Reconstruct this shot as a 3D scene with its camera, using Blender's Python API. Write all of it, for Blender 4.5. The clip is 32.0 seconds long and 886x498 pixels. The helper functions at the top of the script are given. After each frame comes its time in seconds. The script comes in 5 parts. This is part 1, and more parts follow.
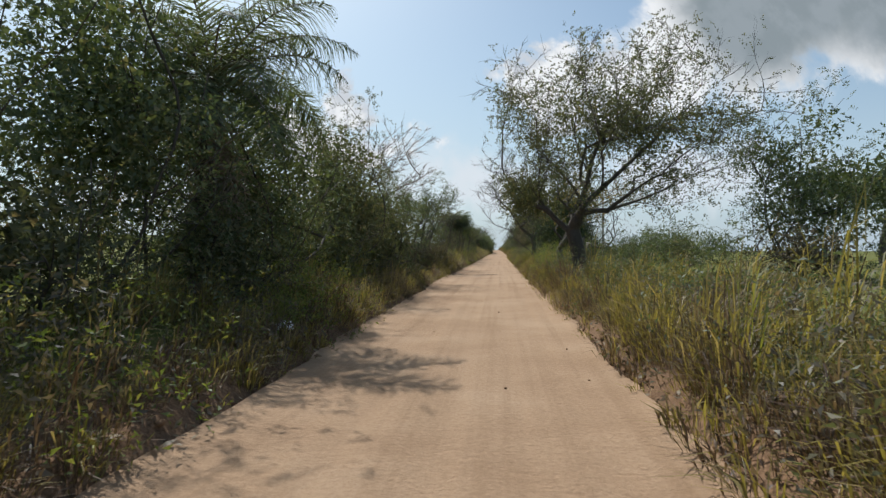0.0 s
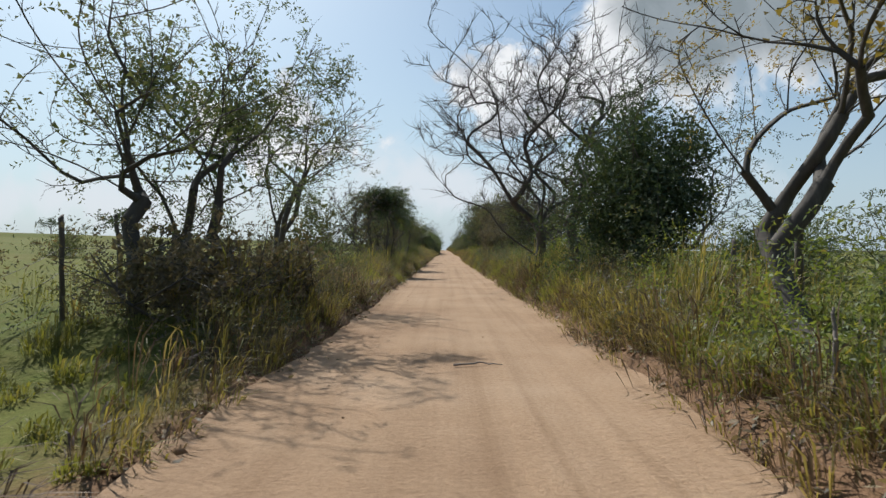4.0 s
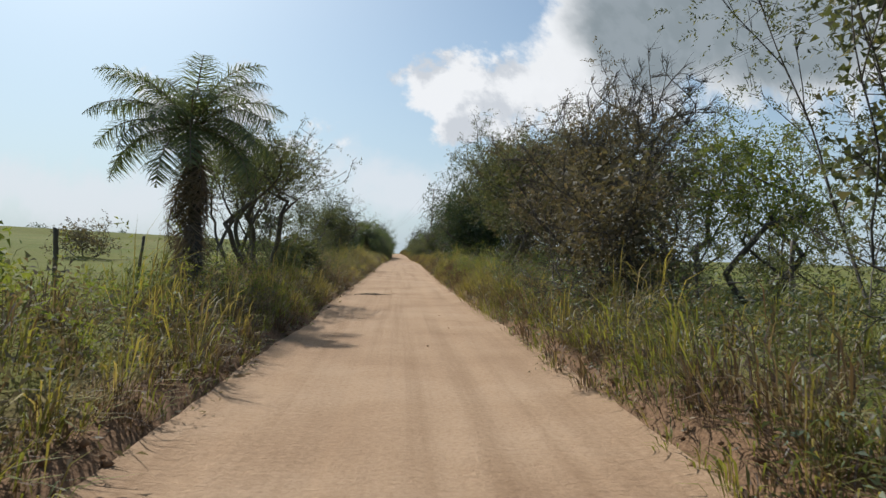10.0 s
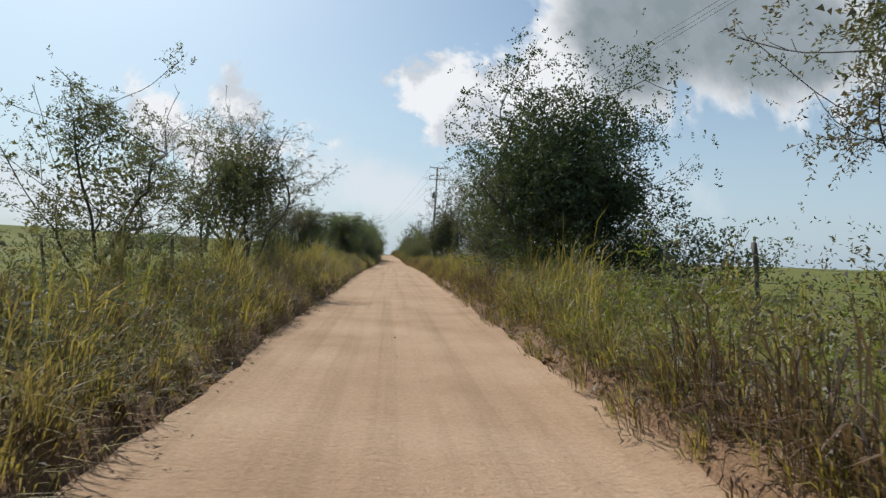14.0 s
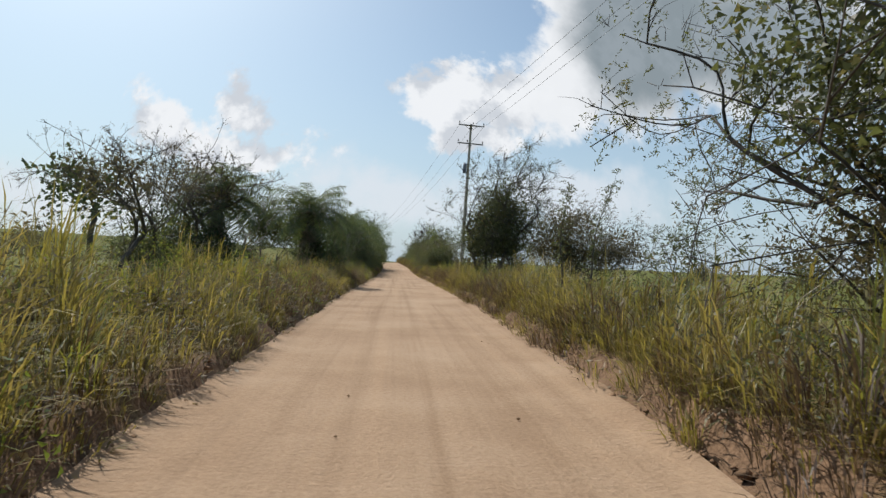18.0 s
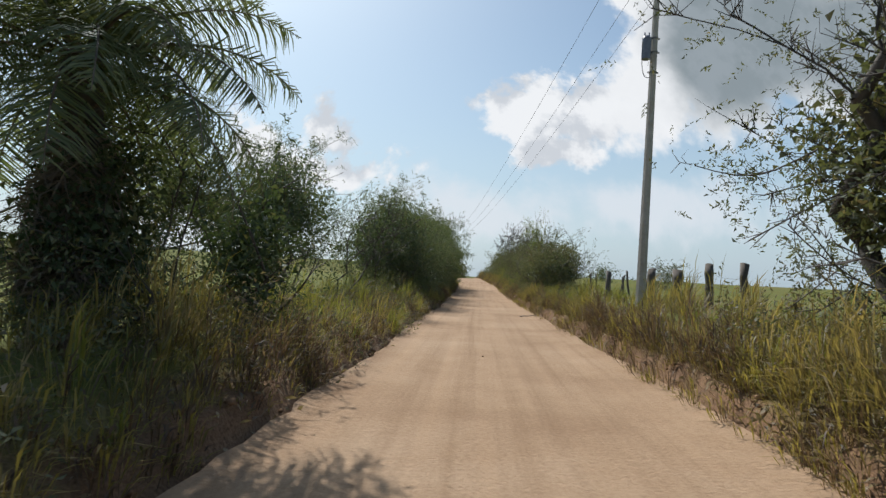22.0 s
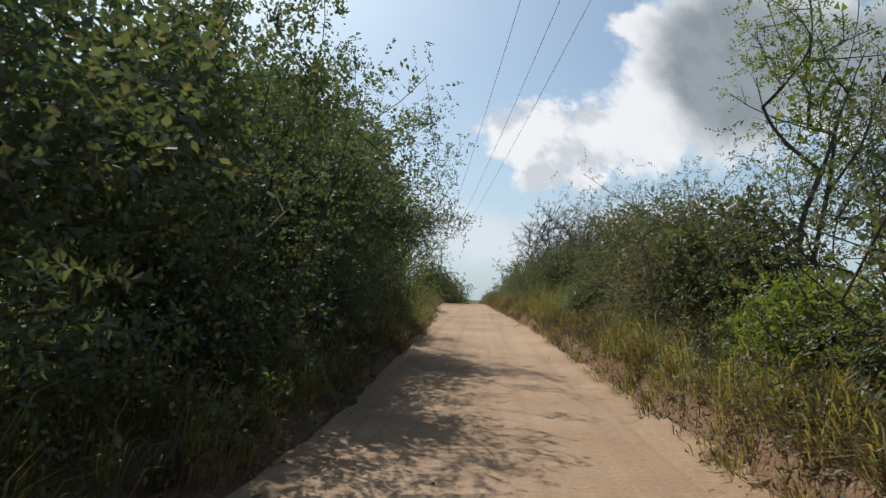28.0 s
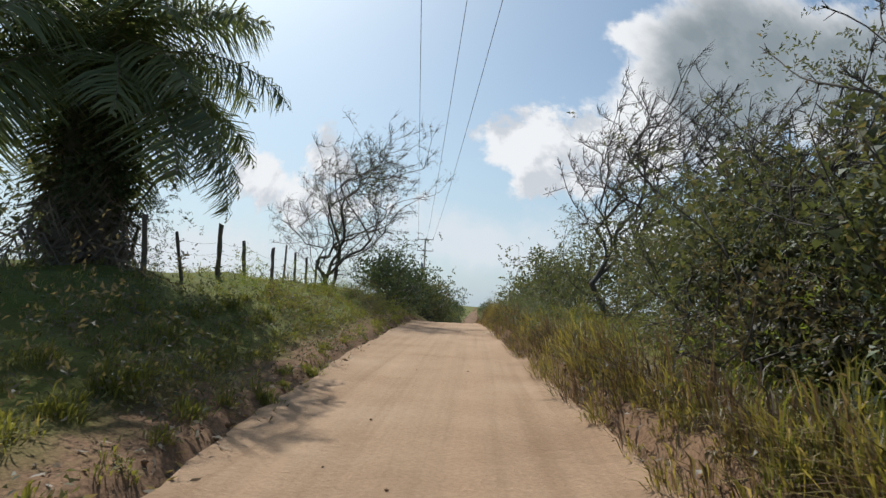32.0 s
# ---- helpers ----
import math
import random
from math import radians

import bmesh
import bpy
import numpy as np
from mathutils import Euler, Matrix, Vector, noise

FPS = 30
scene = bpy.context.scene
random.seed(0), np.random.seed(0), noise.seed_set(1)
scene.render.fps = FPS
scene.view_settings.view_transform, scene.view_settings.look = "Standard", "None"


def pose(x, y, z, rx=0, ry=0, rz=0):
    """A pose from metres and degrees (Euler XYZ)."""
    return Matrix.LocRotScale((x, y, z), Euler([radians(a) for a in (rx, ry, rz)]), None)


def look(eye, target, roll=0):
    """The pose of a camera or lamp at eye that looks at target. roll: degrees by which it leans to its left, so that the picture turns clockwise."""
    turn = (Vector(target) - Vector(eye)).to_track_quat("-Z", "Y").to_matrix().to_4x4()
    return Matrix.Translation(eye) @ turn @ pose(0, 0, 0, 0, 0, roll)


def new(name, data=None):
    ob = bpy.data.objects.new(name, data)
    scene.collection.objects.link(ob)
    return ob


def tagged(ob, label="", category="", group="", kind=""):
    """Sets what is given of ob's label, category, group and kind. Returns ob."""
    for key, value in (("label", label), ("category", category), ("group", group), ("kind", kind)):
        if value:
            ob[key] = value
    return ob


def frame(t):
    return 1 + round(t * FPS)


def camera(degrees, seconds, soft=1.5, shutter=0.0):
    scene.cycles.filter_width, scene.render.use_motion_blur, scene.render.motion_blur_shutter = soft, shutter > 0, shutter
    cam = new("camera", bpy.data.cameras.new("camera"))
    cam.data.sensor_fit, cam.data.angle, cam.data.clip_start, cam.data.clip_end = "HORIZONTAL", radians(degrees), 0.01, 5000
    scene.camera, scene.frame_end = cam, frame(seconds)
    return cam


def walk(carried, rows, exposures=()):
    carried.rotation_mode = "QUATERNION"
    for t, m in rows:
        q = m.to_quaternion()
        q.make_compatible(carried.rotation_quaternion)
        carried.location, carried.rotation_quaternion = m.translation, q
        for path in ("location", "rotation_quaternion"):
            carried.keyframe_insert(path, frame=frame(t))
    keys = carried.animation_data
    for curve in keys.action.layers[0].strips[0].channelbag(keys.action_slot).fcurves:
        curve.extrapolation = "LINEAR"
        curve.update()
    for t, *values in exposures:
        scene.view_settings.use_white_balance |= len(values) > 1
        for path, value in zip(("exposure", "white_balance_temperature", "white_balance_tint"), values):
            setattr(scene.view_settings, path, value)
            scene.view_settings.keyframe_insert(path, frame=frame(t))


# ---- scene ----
cam = camera(71.97, 32.0, 1.4, 0.05)
# PATH0
ROWS = [
    (0.0, 0.85, 0.00, 1.55, -0.00, 0.00, 5.34),
    (0.5, 0.55, 3.50, 1.55, -0.00, 0.00, 5.34),
    (1.0, 0.26, 7.00, 1.55, -0.00, 0.00, 5.03),
    (1.5, 0.07, 10.50, 1.55, -0.00, 0.00, 4.61),
    (2.0, 0.01, 14.00, 1.55, 0.06, 0.07, 3.92),
    (2.5, 0, 17.50, 1.55, 0.06, 0.13, 2.86),
    (3.0, 0, 21.00, 1.55, 0.06, 0.20, 2.01),
    (3.5, 0, 24.50, 1.55, 0.06, 0.16, 1.17),
    (5.5, 0, 38.50, 1.55, -0.16, 0.00, -2.07),
    (6.0, 0, 42.00, 1.55, -0.10, -0.07, -2.39),
    (6.5, 0, 45.50, 1.55, -0.05, -0.13, -2.65),
    (7.0, 0, 49.00, 1.55, -0.04, -0.20, -3.02),
    (7.5, 0, 52.50, 1.55, 0.18, -0.45, -3.29),
    (8.0, 0, 56.00, 1.55, 0.24, -0.70, -3.40),
    (8.5, 0, 59.50, 1.55, 0.24, -0.90, -3.56),
    (9.0, 0, 63.00, 1.55, 0.14, -1.10, -3.83),
    (9.5, 0, 66.50, 1.55, 0.25, -1.25, -3.88),
    (10.0, 0, 70.00, 1.55, 0.42, -1.40, -4.10),
    (10.5, 0, 73.50, 1.55, 0.37, -1.44, -4.42),
    (11.0, 0, 77.00, 1.55, 0.42, -1.49, -4.63),
    (11.5, 0, 80.50, 1.55, 0.58, -1.53, -4.68),
    (12.0, 0, 84.00, 1.55, 0.63, -1.57, -4.74),
    (12.5, 0, 87.50, 1.55, 0.67, -1.61, -4.64),
    (13.0, 0, 91.00, 1.55, 0.61, -1.66, -4.59),
    (13.5, 0, 94.50, 1.55, 0.66, -1.70, -4.77),
    (15.5, 0, 108.50, 1.55, 0.16, -1.70, -5.22),
    (16.0, 0, 112.00, 1.55, 0.37, -1.70, -5.24),
    (16.5, 0, 115.50, 1.55, 0.60, -1.77, -5.21),
    (17.0, 0, 119.00, 1.55, 0.88, -1.85, -4.81),
    (17.5, 0, 122.50, 1.55, 1.06, -1.93, -4.78),
    (18.0, 0, 126.00, 1.55, 1.24, -2.00, -4.49),
    (18.5, 0, 129.50, 1.55, 0.96, -1.80, -3.95),
    (19.0, 0, 133.00, 1.55, 1.09, -1.60, -2.81),
    (19.5, 0, 136.50, 1.55, 1.81, -1.60, -1.44),
    (20.0, 0, 140.00, 1.55, 1.88, -1.60, 0.55),
    (20.5, 0, 143.50, 1.55, 2.08, -1.60, 1.64),
    (21.0, 0, 147.00, 1.55, 2.24, -1.60, 2.30),
    (21.5, 0, 150.50, 1.55, 2.40, -1.75, 2.81),
    (22.0, 0, 154.00, 1.55, 2.40, -1.90, 3.10),
    (22.5, 0, 157.50, 1.55, 2.36, -2.00, 3.18),
    (23.0, 0, 161.00, 1.55, 2.43, -2.10, 3.06),
    (23.5, 0, 164.50, 1.55, 2.75, -2.00, 2.74),
    (24.0, 0, 168.00, 1.55, 3.22, -1.90, 2.59),
    (24.5, 0, 171.50, 1.55, 3.64, -1.70, 2.53),
    (26.5, 0, 185.50, 1.55, 4.37, -1.70, 2.58),
    (27.0, 0, 189.00, 1.55, 4.28, -1.70, 3.15),
    (27.5, 0, 192.50, 1.55, 4.42, -1.75, 3.31),
    (28.0, 0, 196.00, 1.55, 4.61, -1.80, 3.37),
    (28.5, 0, 199.50, 1.55, 4.74, -1.85, 3.56),
    (29.0, 0, 203.00, 1.55, 4.78, -1.90, 3.59),
    (29.5, 0, 206.50, 1.55, 5.04, -1.95, 3.31),
    (30.0, 0, 210.00, 1.55, 5.07, -2.00, 3.29),
    (30.5, 0, 213.50, 1.55, 5.11, -2.05, 3.27),
    (31.0, 0, 217.00, 1.55, 5.10, -2.10, 3.20),
    (31.5, 0, 220.50, 1.55, 5.03, -2.20, 3.07),
    (32.0, 0, 224.00, 1.55, 5.17, -2.30, 3.06),
]
# PATH1


def climb(y):
    """The road's slow rise towards its crest."""
    q = min(max((y - 190) / 70, 0.0), 1.0)
    return 1.15 * q * q * (3 - 2 * q)


walk(cam, [(t, pose(x, y, z + climb(y), 90 + p, r, w)) for t, x, y, z, p, r, w in ROWS])

# ---------------------------------------------------------------- light
SUN_DIR = Vector((-0.33, 0.58, 0.74)).normalized()
scene.view_settings.exposure = 0.0
scene.view_settings.use_white_balance = True
scene.view_settings.white_balance_temperature = 6350


def make_world():
    w = bpy.data.worlds.new("sky")
    scene.world = w
    w.use_nodes = True
    nt = w.node_tree
    nt.nodes.clear()
    N, L = nt.nodes.new, nt.links.new

    def math_node(op, a, b=None, c=None, clamp=False):
        n = N("ShaderNodeMath")
        n.operation, n.use_clamp = op, clamp
        for i, v in enumerate((a, b, c)):
            if v is None:
                continue
            if isinstance(v, (int, float)):
                n.inputs[i].default_value = v
            else:
                L(v, n.inputs[i])
        return n.outputs[0]

    def smooth(v, lo, hi):
        n = N("ShaderNodeMapRange")
        n.interpolation_type = "SMOOTHSTEP"
        L(v, n.inputs["Value"])
        n.inputs["From Min"].default_value, n.inputs["From Max"].default_value = lo, hi
        return n.outputs["Result"]

    def mix(f, a, b):
        n = N("ShaderNodeMix")
        n.data_type = "RGBA"
        for sock, v in ((n.inputs[0], f), (n.inputs[6], a), (n.inputs[7], b)):
            if isinstance(v, tuple):
                sock.default_value = (*v, 1)
            elif isinstance(v, float):
                sock.default_value = v
            else:
                L(v, sock)
        return n.outputs[2]

    sky = N("ShaderNodeTexSky")
    sky.sky_type, sky.sun_disc = "NISHITA", False
    sky.sun_elevation = math.asin(SUN_DIR.z)
    sky.sun_rotation = math.atan2(SUN_DIR.x, SUN_DIR.y)
    sky.air_density, sky.dust_density, sky.ozone_density = 1.0, 2.0, 1.0
    co = N("ShaderNodeTexCoord")
    sep = N("ShaderNodeSeparateXYZ")
    L(co.outputs["Generated"], sep.inputs[0])
    dx, dy, dz = sep.outputs
    ahead = math_node("MAXIMUM", math_node("ABSOLUTE", dy), 0.25)
    u = math_node("DIVIDE", dx, ahead)
    v = math_node("DIVIDE", dz, ahead)
    comb = N("ShaderNodeCombineXYZ")
    L(u, comb.inputs[0]), L(v, comb.inputs[1]), L(math_node("MULTIPLY", dy, 3.0), comb.inputs[2])

    def fbm(scale, detail, rough, shift=0.0):
        n = N("ShaderNodeTexNoise")
        n.inputs["Scale"].default_value, n.inputs["Detail"].default_value = scale, detail
        n.inputs["Roughness"].default_value = rough
        if shift:
            m = N("ShaderNodeVectorMath")
            m.operation = "ADD"
            L(comb.outputs[0], m.inputs[0])
            m.inputs[1].default_value = (-shift, shift * 1.6, 0)
            L(m.outputs[0], n.inputs["Vector"])
        else:
            L(comb.outputs[0], n.inputs["Vector"])
        return n.outputs["Fac"]

    f1, f2 = fbm(9.0, 7, 0.58), fbm(26.0, 5, 0.6)
    f3 = fbm(9.0, 7, 0.58, 0.022)
    w1, w2 = fbm(5.0, 5, 0.6, 0.31), fbm(5.5, 5, 0.6, -0.43)
    us = math_node("ADD", u, math_node("MULTIPLY", math_node("SUBTRACT", w1, 0.5), 0.16))
    vs = math_node("ADD", v, math_node("MULTIPLY", math_node("SUBTRACT", w2, 0.5), 0.13))
    rag = math_node("ADD", math_node("MULTIPLY", math_node("SUBTRACT", f1, 0.5), 3.2),
                    math_node("MULTIPLY", math_node("SUBTRACT", f2, 0.5), 0.9))

    def blob(cu, cv, ru, rv):
        a = math_node("DIVIDE", math_node("SUBTRACT", us, cu), ru)
        b = math_node("DIVIDE", math_node("SUBTRACT", vs, cv), rv)
        r = math_node("SQRT", math_node("ADD", math_node("MULTIPLY", a, a), math_node("MULTIPLY", b, b)))
        return math_node("SUBTRACT", 1.0, r)

    def union(parts):
        out = parts[0]
        for p in parts[1:]:
            out = math_node("SMOOTH_MAX", out, p, 0.25)
        return out

    left = union([blob(-0.265, 0.235, 0.075, 0.06), blob(-0.25, 0.17, 0.13, 0.05), blob(-0.39, 0.21, 0.06, 0.07)])
    mid = union([blob(0.06, 0.283, 0.075, 0.045), blob(0.15, 0.262, 0.09, 0.045), blob(0.12, 0.215, 0.07, 0.04)])
    core = union([blob(0.42, 0.40, 0.22, 0.20), blob(0.64, 0.385, 0.30, 0.165)])
    big = union([core, blob(0.27, 0.31, 0.10, 0.12), blob(0.26, 0.45, 0.07, 0.05)])
    low = union([blob(0.0, 0.115, 0.22, 0.06), blob(0.30, 0.12, 0.25, 0.05), blob(-0.55, 0.08, 0.35, 0.06)])
    cum = math_node("ADD", union([left, mid]), math_node("MULTIPLY", rag, 0.75))
    bigd = math_node("ADD", big, math_node("MULTIPLY", rag, 0.34))
    lowd = math_node("ADD", low, math_node("MULTIPLY", rag, 0.5))
    m_cum, m_big = smooth(cum, 0.0, 0.42), smooth(bigd, 0.05, 0.38)
    m_low = math_node("MULTIPLY", smooth(lowd, -0.15, 0.8), 0.75)
    lit = smooth(math_node("SUBTRACT", f1, f3), -0.10, 0.09)
    deep = smooth(math_node("ADD", core, math_node("MULTIPLY", rag, 0.07)), 0.10, 0.58)
    white, pale = (0.88, 0.89, 0.90), (0.62, 0.65, 0.69)
    c_cum = mix(lit, pale, white)
    c_big = mix(deep, mix(lit, (0.86, 0.87, 0.88), white), mix(lit, (0.265, 0.31, 0.335), (0.31, 0.355, 0.385)))

    mul = N("ShaderNodeVectorMath")
    mul.operation = "SCALE"
    L(sky.outputs[0], mul.inputs[0])
    mul.inputs[3].default_value = SKY
    tint = N("ShaderNodeVectorMath")
    tint.operation = "MULTIPLY"
    L(mul.outputs[0], tint.inputs[0])
    tint.inputs[1].default_value = (0.93, 1.07, 1.08)
    haze = smooth(math_node("ABSOLUTE", dz), 0.42, -0.02)
    base = mix(math_node("MULTIPLY", haze, 0.7), tint.outputs[0], (0.56, 0.69, 0.80))
    base = mix(m_low, base, (0.76, 0.79, 0.83))
    base = mix(m_cum, base, c_cum)
    base = mix(m_big, base, c_big)
    bg, out = N("ShaderNodeBackground"), N("ShaderNodeOutputWorld")
    L(base, bg.inputs[0])
    bg.inputs[1].default_value = 1.0
    L(bg.outputs[0], out.inputs[0])


SKY = 0.096
make_world()
sun = new("sun", bpy.data.lights.new("sun", "SUN"))
sun.data.energy, sun.data.angle, sun.data.color = 5.0, radians(0.6), (1.0, 0.96, 0.90)
sun.matrix_world = look(SUN_DIR * 50, (0, 0, 0))


# ---------------------------------------------------------------- materials
def material(name):
    m = bpy.data.materials.new(name)
    m.use_nodes = True
    nt = m.node_tree
    nt.nodes.clear()
    return m, nt, nt.nodes.new, nt.links.new


def ramp(nt, fac, stops):
    r = nt.nodes.new("ShaderNodeValToRGB")
    el = r.color_ramp.elements
    while len(el) < len(stops):
        el.new(0.5)
    for e, (p, c) in zip(el, stops):
        e.position, e.color = p, (*c, 1)
    nt.links.new(fac, r.inputs[0])
    return r.outputs[0]


def tex_noise(nt, vec, scale, detail=4, rough=0.55):
    n = nt.nodes.new("ShaderNodeTexNoise")
    n.inputs["Scale"].default_value, n.inputs["Detail"].default_value, n.inputs["Roughness"].default_value = scale, detail, rough
    if vec is not None:
        nt.links.new(vec, n.inputs["Vector"])
    return n.outputs["Fac"]


def scaled(nt, vec, s):
    n = nt.nodes.new("ShaderNodeMapping")
    n.inputs["Scale"].default_value = s
    nt.links.new(vec, n.inputs["Vector"])
    return n.outputs[0]


def blend(nt, f, a, b, kind="MIX"):
    n = nt.nodes.new("ShaderNodeMix")
    n.data_type, n.blend_type = "RGBA", kind
    for sock, v in ((n.inputs[0], f), (n.inputs[6], a), (n.inputs[7], b)):
        if isinstance(v, tuple):
            sock.default_value = (*v, 1)
        elif isinstance(v, (int, float)):
            sock.default_value = v
        else:
            nt.links.new(v, sock)
    return n.outputs[2]


def leaf_material(name, dark, mid, light, odd, glow=0.35, rough=0.6, tired=0.25, sheen=0.035):
    """Leaves that vary one by one, and in drifts of a metre or so, and let some light through."""
    m, nt, N, L = material(name)
    geo, co = N("ShaderNodeNewGeometry"), N("ShaderNodeTexCoord")
    c = ramp(nt, geo.outputs["Random Per Island"], [(0.0, dark), (0.45, mid), (0.85, light), (0.97, odd)])
    drift = tex_noise(nt, co.outputs["Object"], 0.9, 3)
    c = blend(nt, ramp(nt, drift, [(0.35, (0.0, 0.0, 0.0)), (0.7, (0.5, 0.5, 0.5))]), c, light)
    slow = tex_noise(nt, co.outputs["Object"], 0.37, 3)
    c = blend(nt, ramp(nt, slow, [(0.48, (0.0, 0.0, 0.0)), (0.68, (tired, tired, tired))]), c, tuple(0.8 * q for q in odd))
    c = blend(nt, 1.0, c, (1.08, 1.08, 1.22), "MULTIPLY")
    d, tr, gl, mx, ad, out = (N(k) for k in ("ShaderNodeBsdfDiffuse", "ShaderNodeBsdfTranslucent", "ShaderNodeBsdfGlossy",
                                            "ShaderNodeMixShader", "ShaderNodeMixShader", "ShaderNodeOutputMaterial"))
    L(c, d.inputs[0])
    L(blend(nt, 1.0, c, (1.2, 1.15, 0.68), "MULTIPLY"), tr.inputs[0])
    gl.inputs[1].default_value = rough
    gl.inputs[0].default_value = (0.9, 0.95, 1.0, 1)
    mx.inputs[0].default_value = glow + 0.06
    L(d.outputs[0], mx.inputs[1]), L(tr.outputs[0], mx.inputs[2])
    ad.inputs[0].default_value = sheen
    L(mx.outputs[0], ad.inputs[1]), L(gl.outputs[0], ad.inputs[2])
    L(ad.outputs[0], out.inputs[0])
    return m


def bark_material(name, a, b, c, scale=9.0):
    m, nt, N, L = material(name)
    co = N("ShaderNodeTexCoord")
    n1 = tex_noise(nt, scaled(nt, co.outputs["Object"], (1, 1, 0.25)), scale, 6, 0.65)
    n2 = tex_noise(nt, co.outputs["Object"], 1.3, 3)
    col = blend(nt, n2, ramp(nt, n1, [(0.3, a), (0.55, b), (0.75, c)]), b)
    p, bump, out = N("ShaderNodeBsdfPrincipled"), N("ShaderNodeBump"), N("ShaderNodeOutputMaterial")
    L(col, p.inputs["Base Color"])
    p.inputs["Roughness"].default_value = 0.9
    bump.inputs["Strength"].default_value, bump.inputs["Distance"].default_value = 0.6, 0.02
    L(n1, bump.inputs["Height"]), L(bump.outputs[0], p.inputs["Normal"]), L(p.outputs[0], out.inputs[0])
    return m


def earth_material(name, stops, fine=22.0, coarse=0.45, stripes=False, bump_d=0.03):
    m, nt, N, L = material(name)
    co = N("ShaderNodeTexCoord")
    obj = co.outputs["Object"]
    n1, n2 = tex_noise(nt, obj, coarse, 5, 0.6), tex_noise(nt, obj, fine, 6, 0.7)
    col = ramp(nt, n1, stops)
    col = blend(nt, 0.75, col, ramp(nt, n2, [(0.25, (0.66, 0.63, 0.6)), (0.6, (1.0, 1.0, 1.0)), (0.8, (1.16, 1.14, 1.1))]), "MULTIPLY")
    h = n2
    if stripes:
        along = tex_noise(nt, scaled(nt, obj, (3.2, 0.05, 1)), 1.0, 5, 0.6)
        col = blend(nt, 0.6, col, ramp(nt, along, [(0.32, (0.74, 0.70, 0.66)), (0.5, (1.0, 1.0, 1.0)), (0.68, (1.13, 1.12, 1.1))]), "MULTIPLY")
        tread = tex_noise(nt, scaled(nt, obj, (2.0, 5.0, 1)), 2.0, 4, 0.6)
        add = N("ShaderNodeMath")
        add.operation = "ADD"
        L(n2, add.inputs[0]), L(tread, add.inputs[1])
        h = add.outputs[0]
    p, bump, out = N("ShaderNodeBsdfPrincipled"), N("ShaderNodeBump"), N("ShaderNodeOutputMaterial")
    L(col, p.inputs["Base Color"])
    p.inputs["Roughness"].default_value = 0.95
    p.inputs["Specular IOR Level"].default_value = 0.15
    bump.inputs["Strength"].default_value, bump.inputs["Distance"].default_value = 0.7, bump_d
    L(h, bump.inputs["Height"]), L(bump.outputs[0], p.inputs["Normal"]), L(p.outputs[0], out.inputs[0])
    return m


def plain_material(name, a, b, scale=6.0, rough=0.7, metal=0.0):
    m, nt, N, L = material(name)
    co = N("ShaderNodeTexCoord")
    n1 = tex_noise(nt, co.outputs["Object"], scale, 5, 0.65)
    p, out = N("ShaderNodeBsdfPrincipled"), N("ShaderNodeOutputMaterial")
    L(ramp(nt, n1, [(0.3, a), (0.7, b)]), p.inputs["Base Color"])
    p.inputs["Roughness"].default_value, p.inputs["Metallic"].default_value = rough, metal
    L(p.outputs[0], out.inputs[0])
    return m


M_ROAD = earth_material("sandy_earth", [(0.3, (0.300, 0.198, 0.122)), (0.5, (0.360, 0.247, 0.156)), (0.7, (0.412, 0.294, 0.194))], stripes=True)
M_VERGE = earth_material("crumbly_earth", [(0.3, (0.17, 0.10, 0.056)), (0.5, (0.25, 0.155, 0.09)), (0.7, (0.32, 0.215, 0.13))], 14.0, 1.4)
M_STRAW_LEAF = leaf_material("dry_grass", (0.13, 0.105, 0.05), (0.20, 0.16, 0.085), (0.28, 0.225, 0.12), (0.33, 0.26, 0.16), 0.35)
M_GRASS = leaf_material("tall_grass", (0.085, 0.075, 0.024), (0.18, 0.158, 0.036), (0.275, 0.23, 0.055), (0.33, 0.25, 0.12), 0.44, 0.6, 0.5)
# dead grass coloured extra dark, to carry the shade at the tussocks' feet
M_SHADED_DEAD_GRASS = leaf_material("shaded_dead_grass", (0.045, 0.029, 0.017), (0.095, 0.062, 0.036), (0.15, 0.10, 0.058), (0.22, 0.165, 0.095), 0.3)
M_GREEN_GRASS = leaf_material("green_grass", (0.085, 0.10, 0.018), (0.145, 0.165, 0.028), (0.21, 0.21, 0.042), (0.24, 0.19, 0.06), 0.45)
M_LEAF = leaf_material("leaf_olive", (0.052, 0.066, 0.028), (0.085, 0.103, 0.041), (0.128, 0.138, 0.056), (0.19, 0.15, 0.07), 0.33)
M_LEAF_DARK = leaf_material("leaf_deep_green", (0.026, 0.046, 0.018), (0.044, 0.071, 0.026), (0.07, 0.098, 0.035), (0.11, 0.11, 0.045), 0.24)
M_LEAF_BRIGHT = leaf_material("leaf_bright_green", (0.075, 0.115, 0.018), (0.12, 0.165, 0.028), (0.175, 0.205, 0.04), (0.26, 0.22, 0.05), 0.45)
M_LEAF_HEDGE = leaf_material("leaf_hedge_green", (0.044, 0.070, 0.026), (0.075, 0.110, 0.039), (0.12, 0.150, 0.055), (0.19, 0.17, 0.075), 0.33, 0.6, 0.25, 0.045)
M_LEAF_DRY = leaf_material("leaf_dry_brown", (0.07, 0.064, 0.04), (0.108, 0.094, 0.053), (0.148, 0.124, 0.066), (0.21, 0.15, 0.085), 0.3)
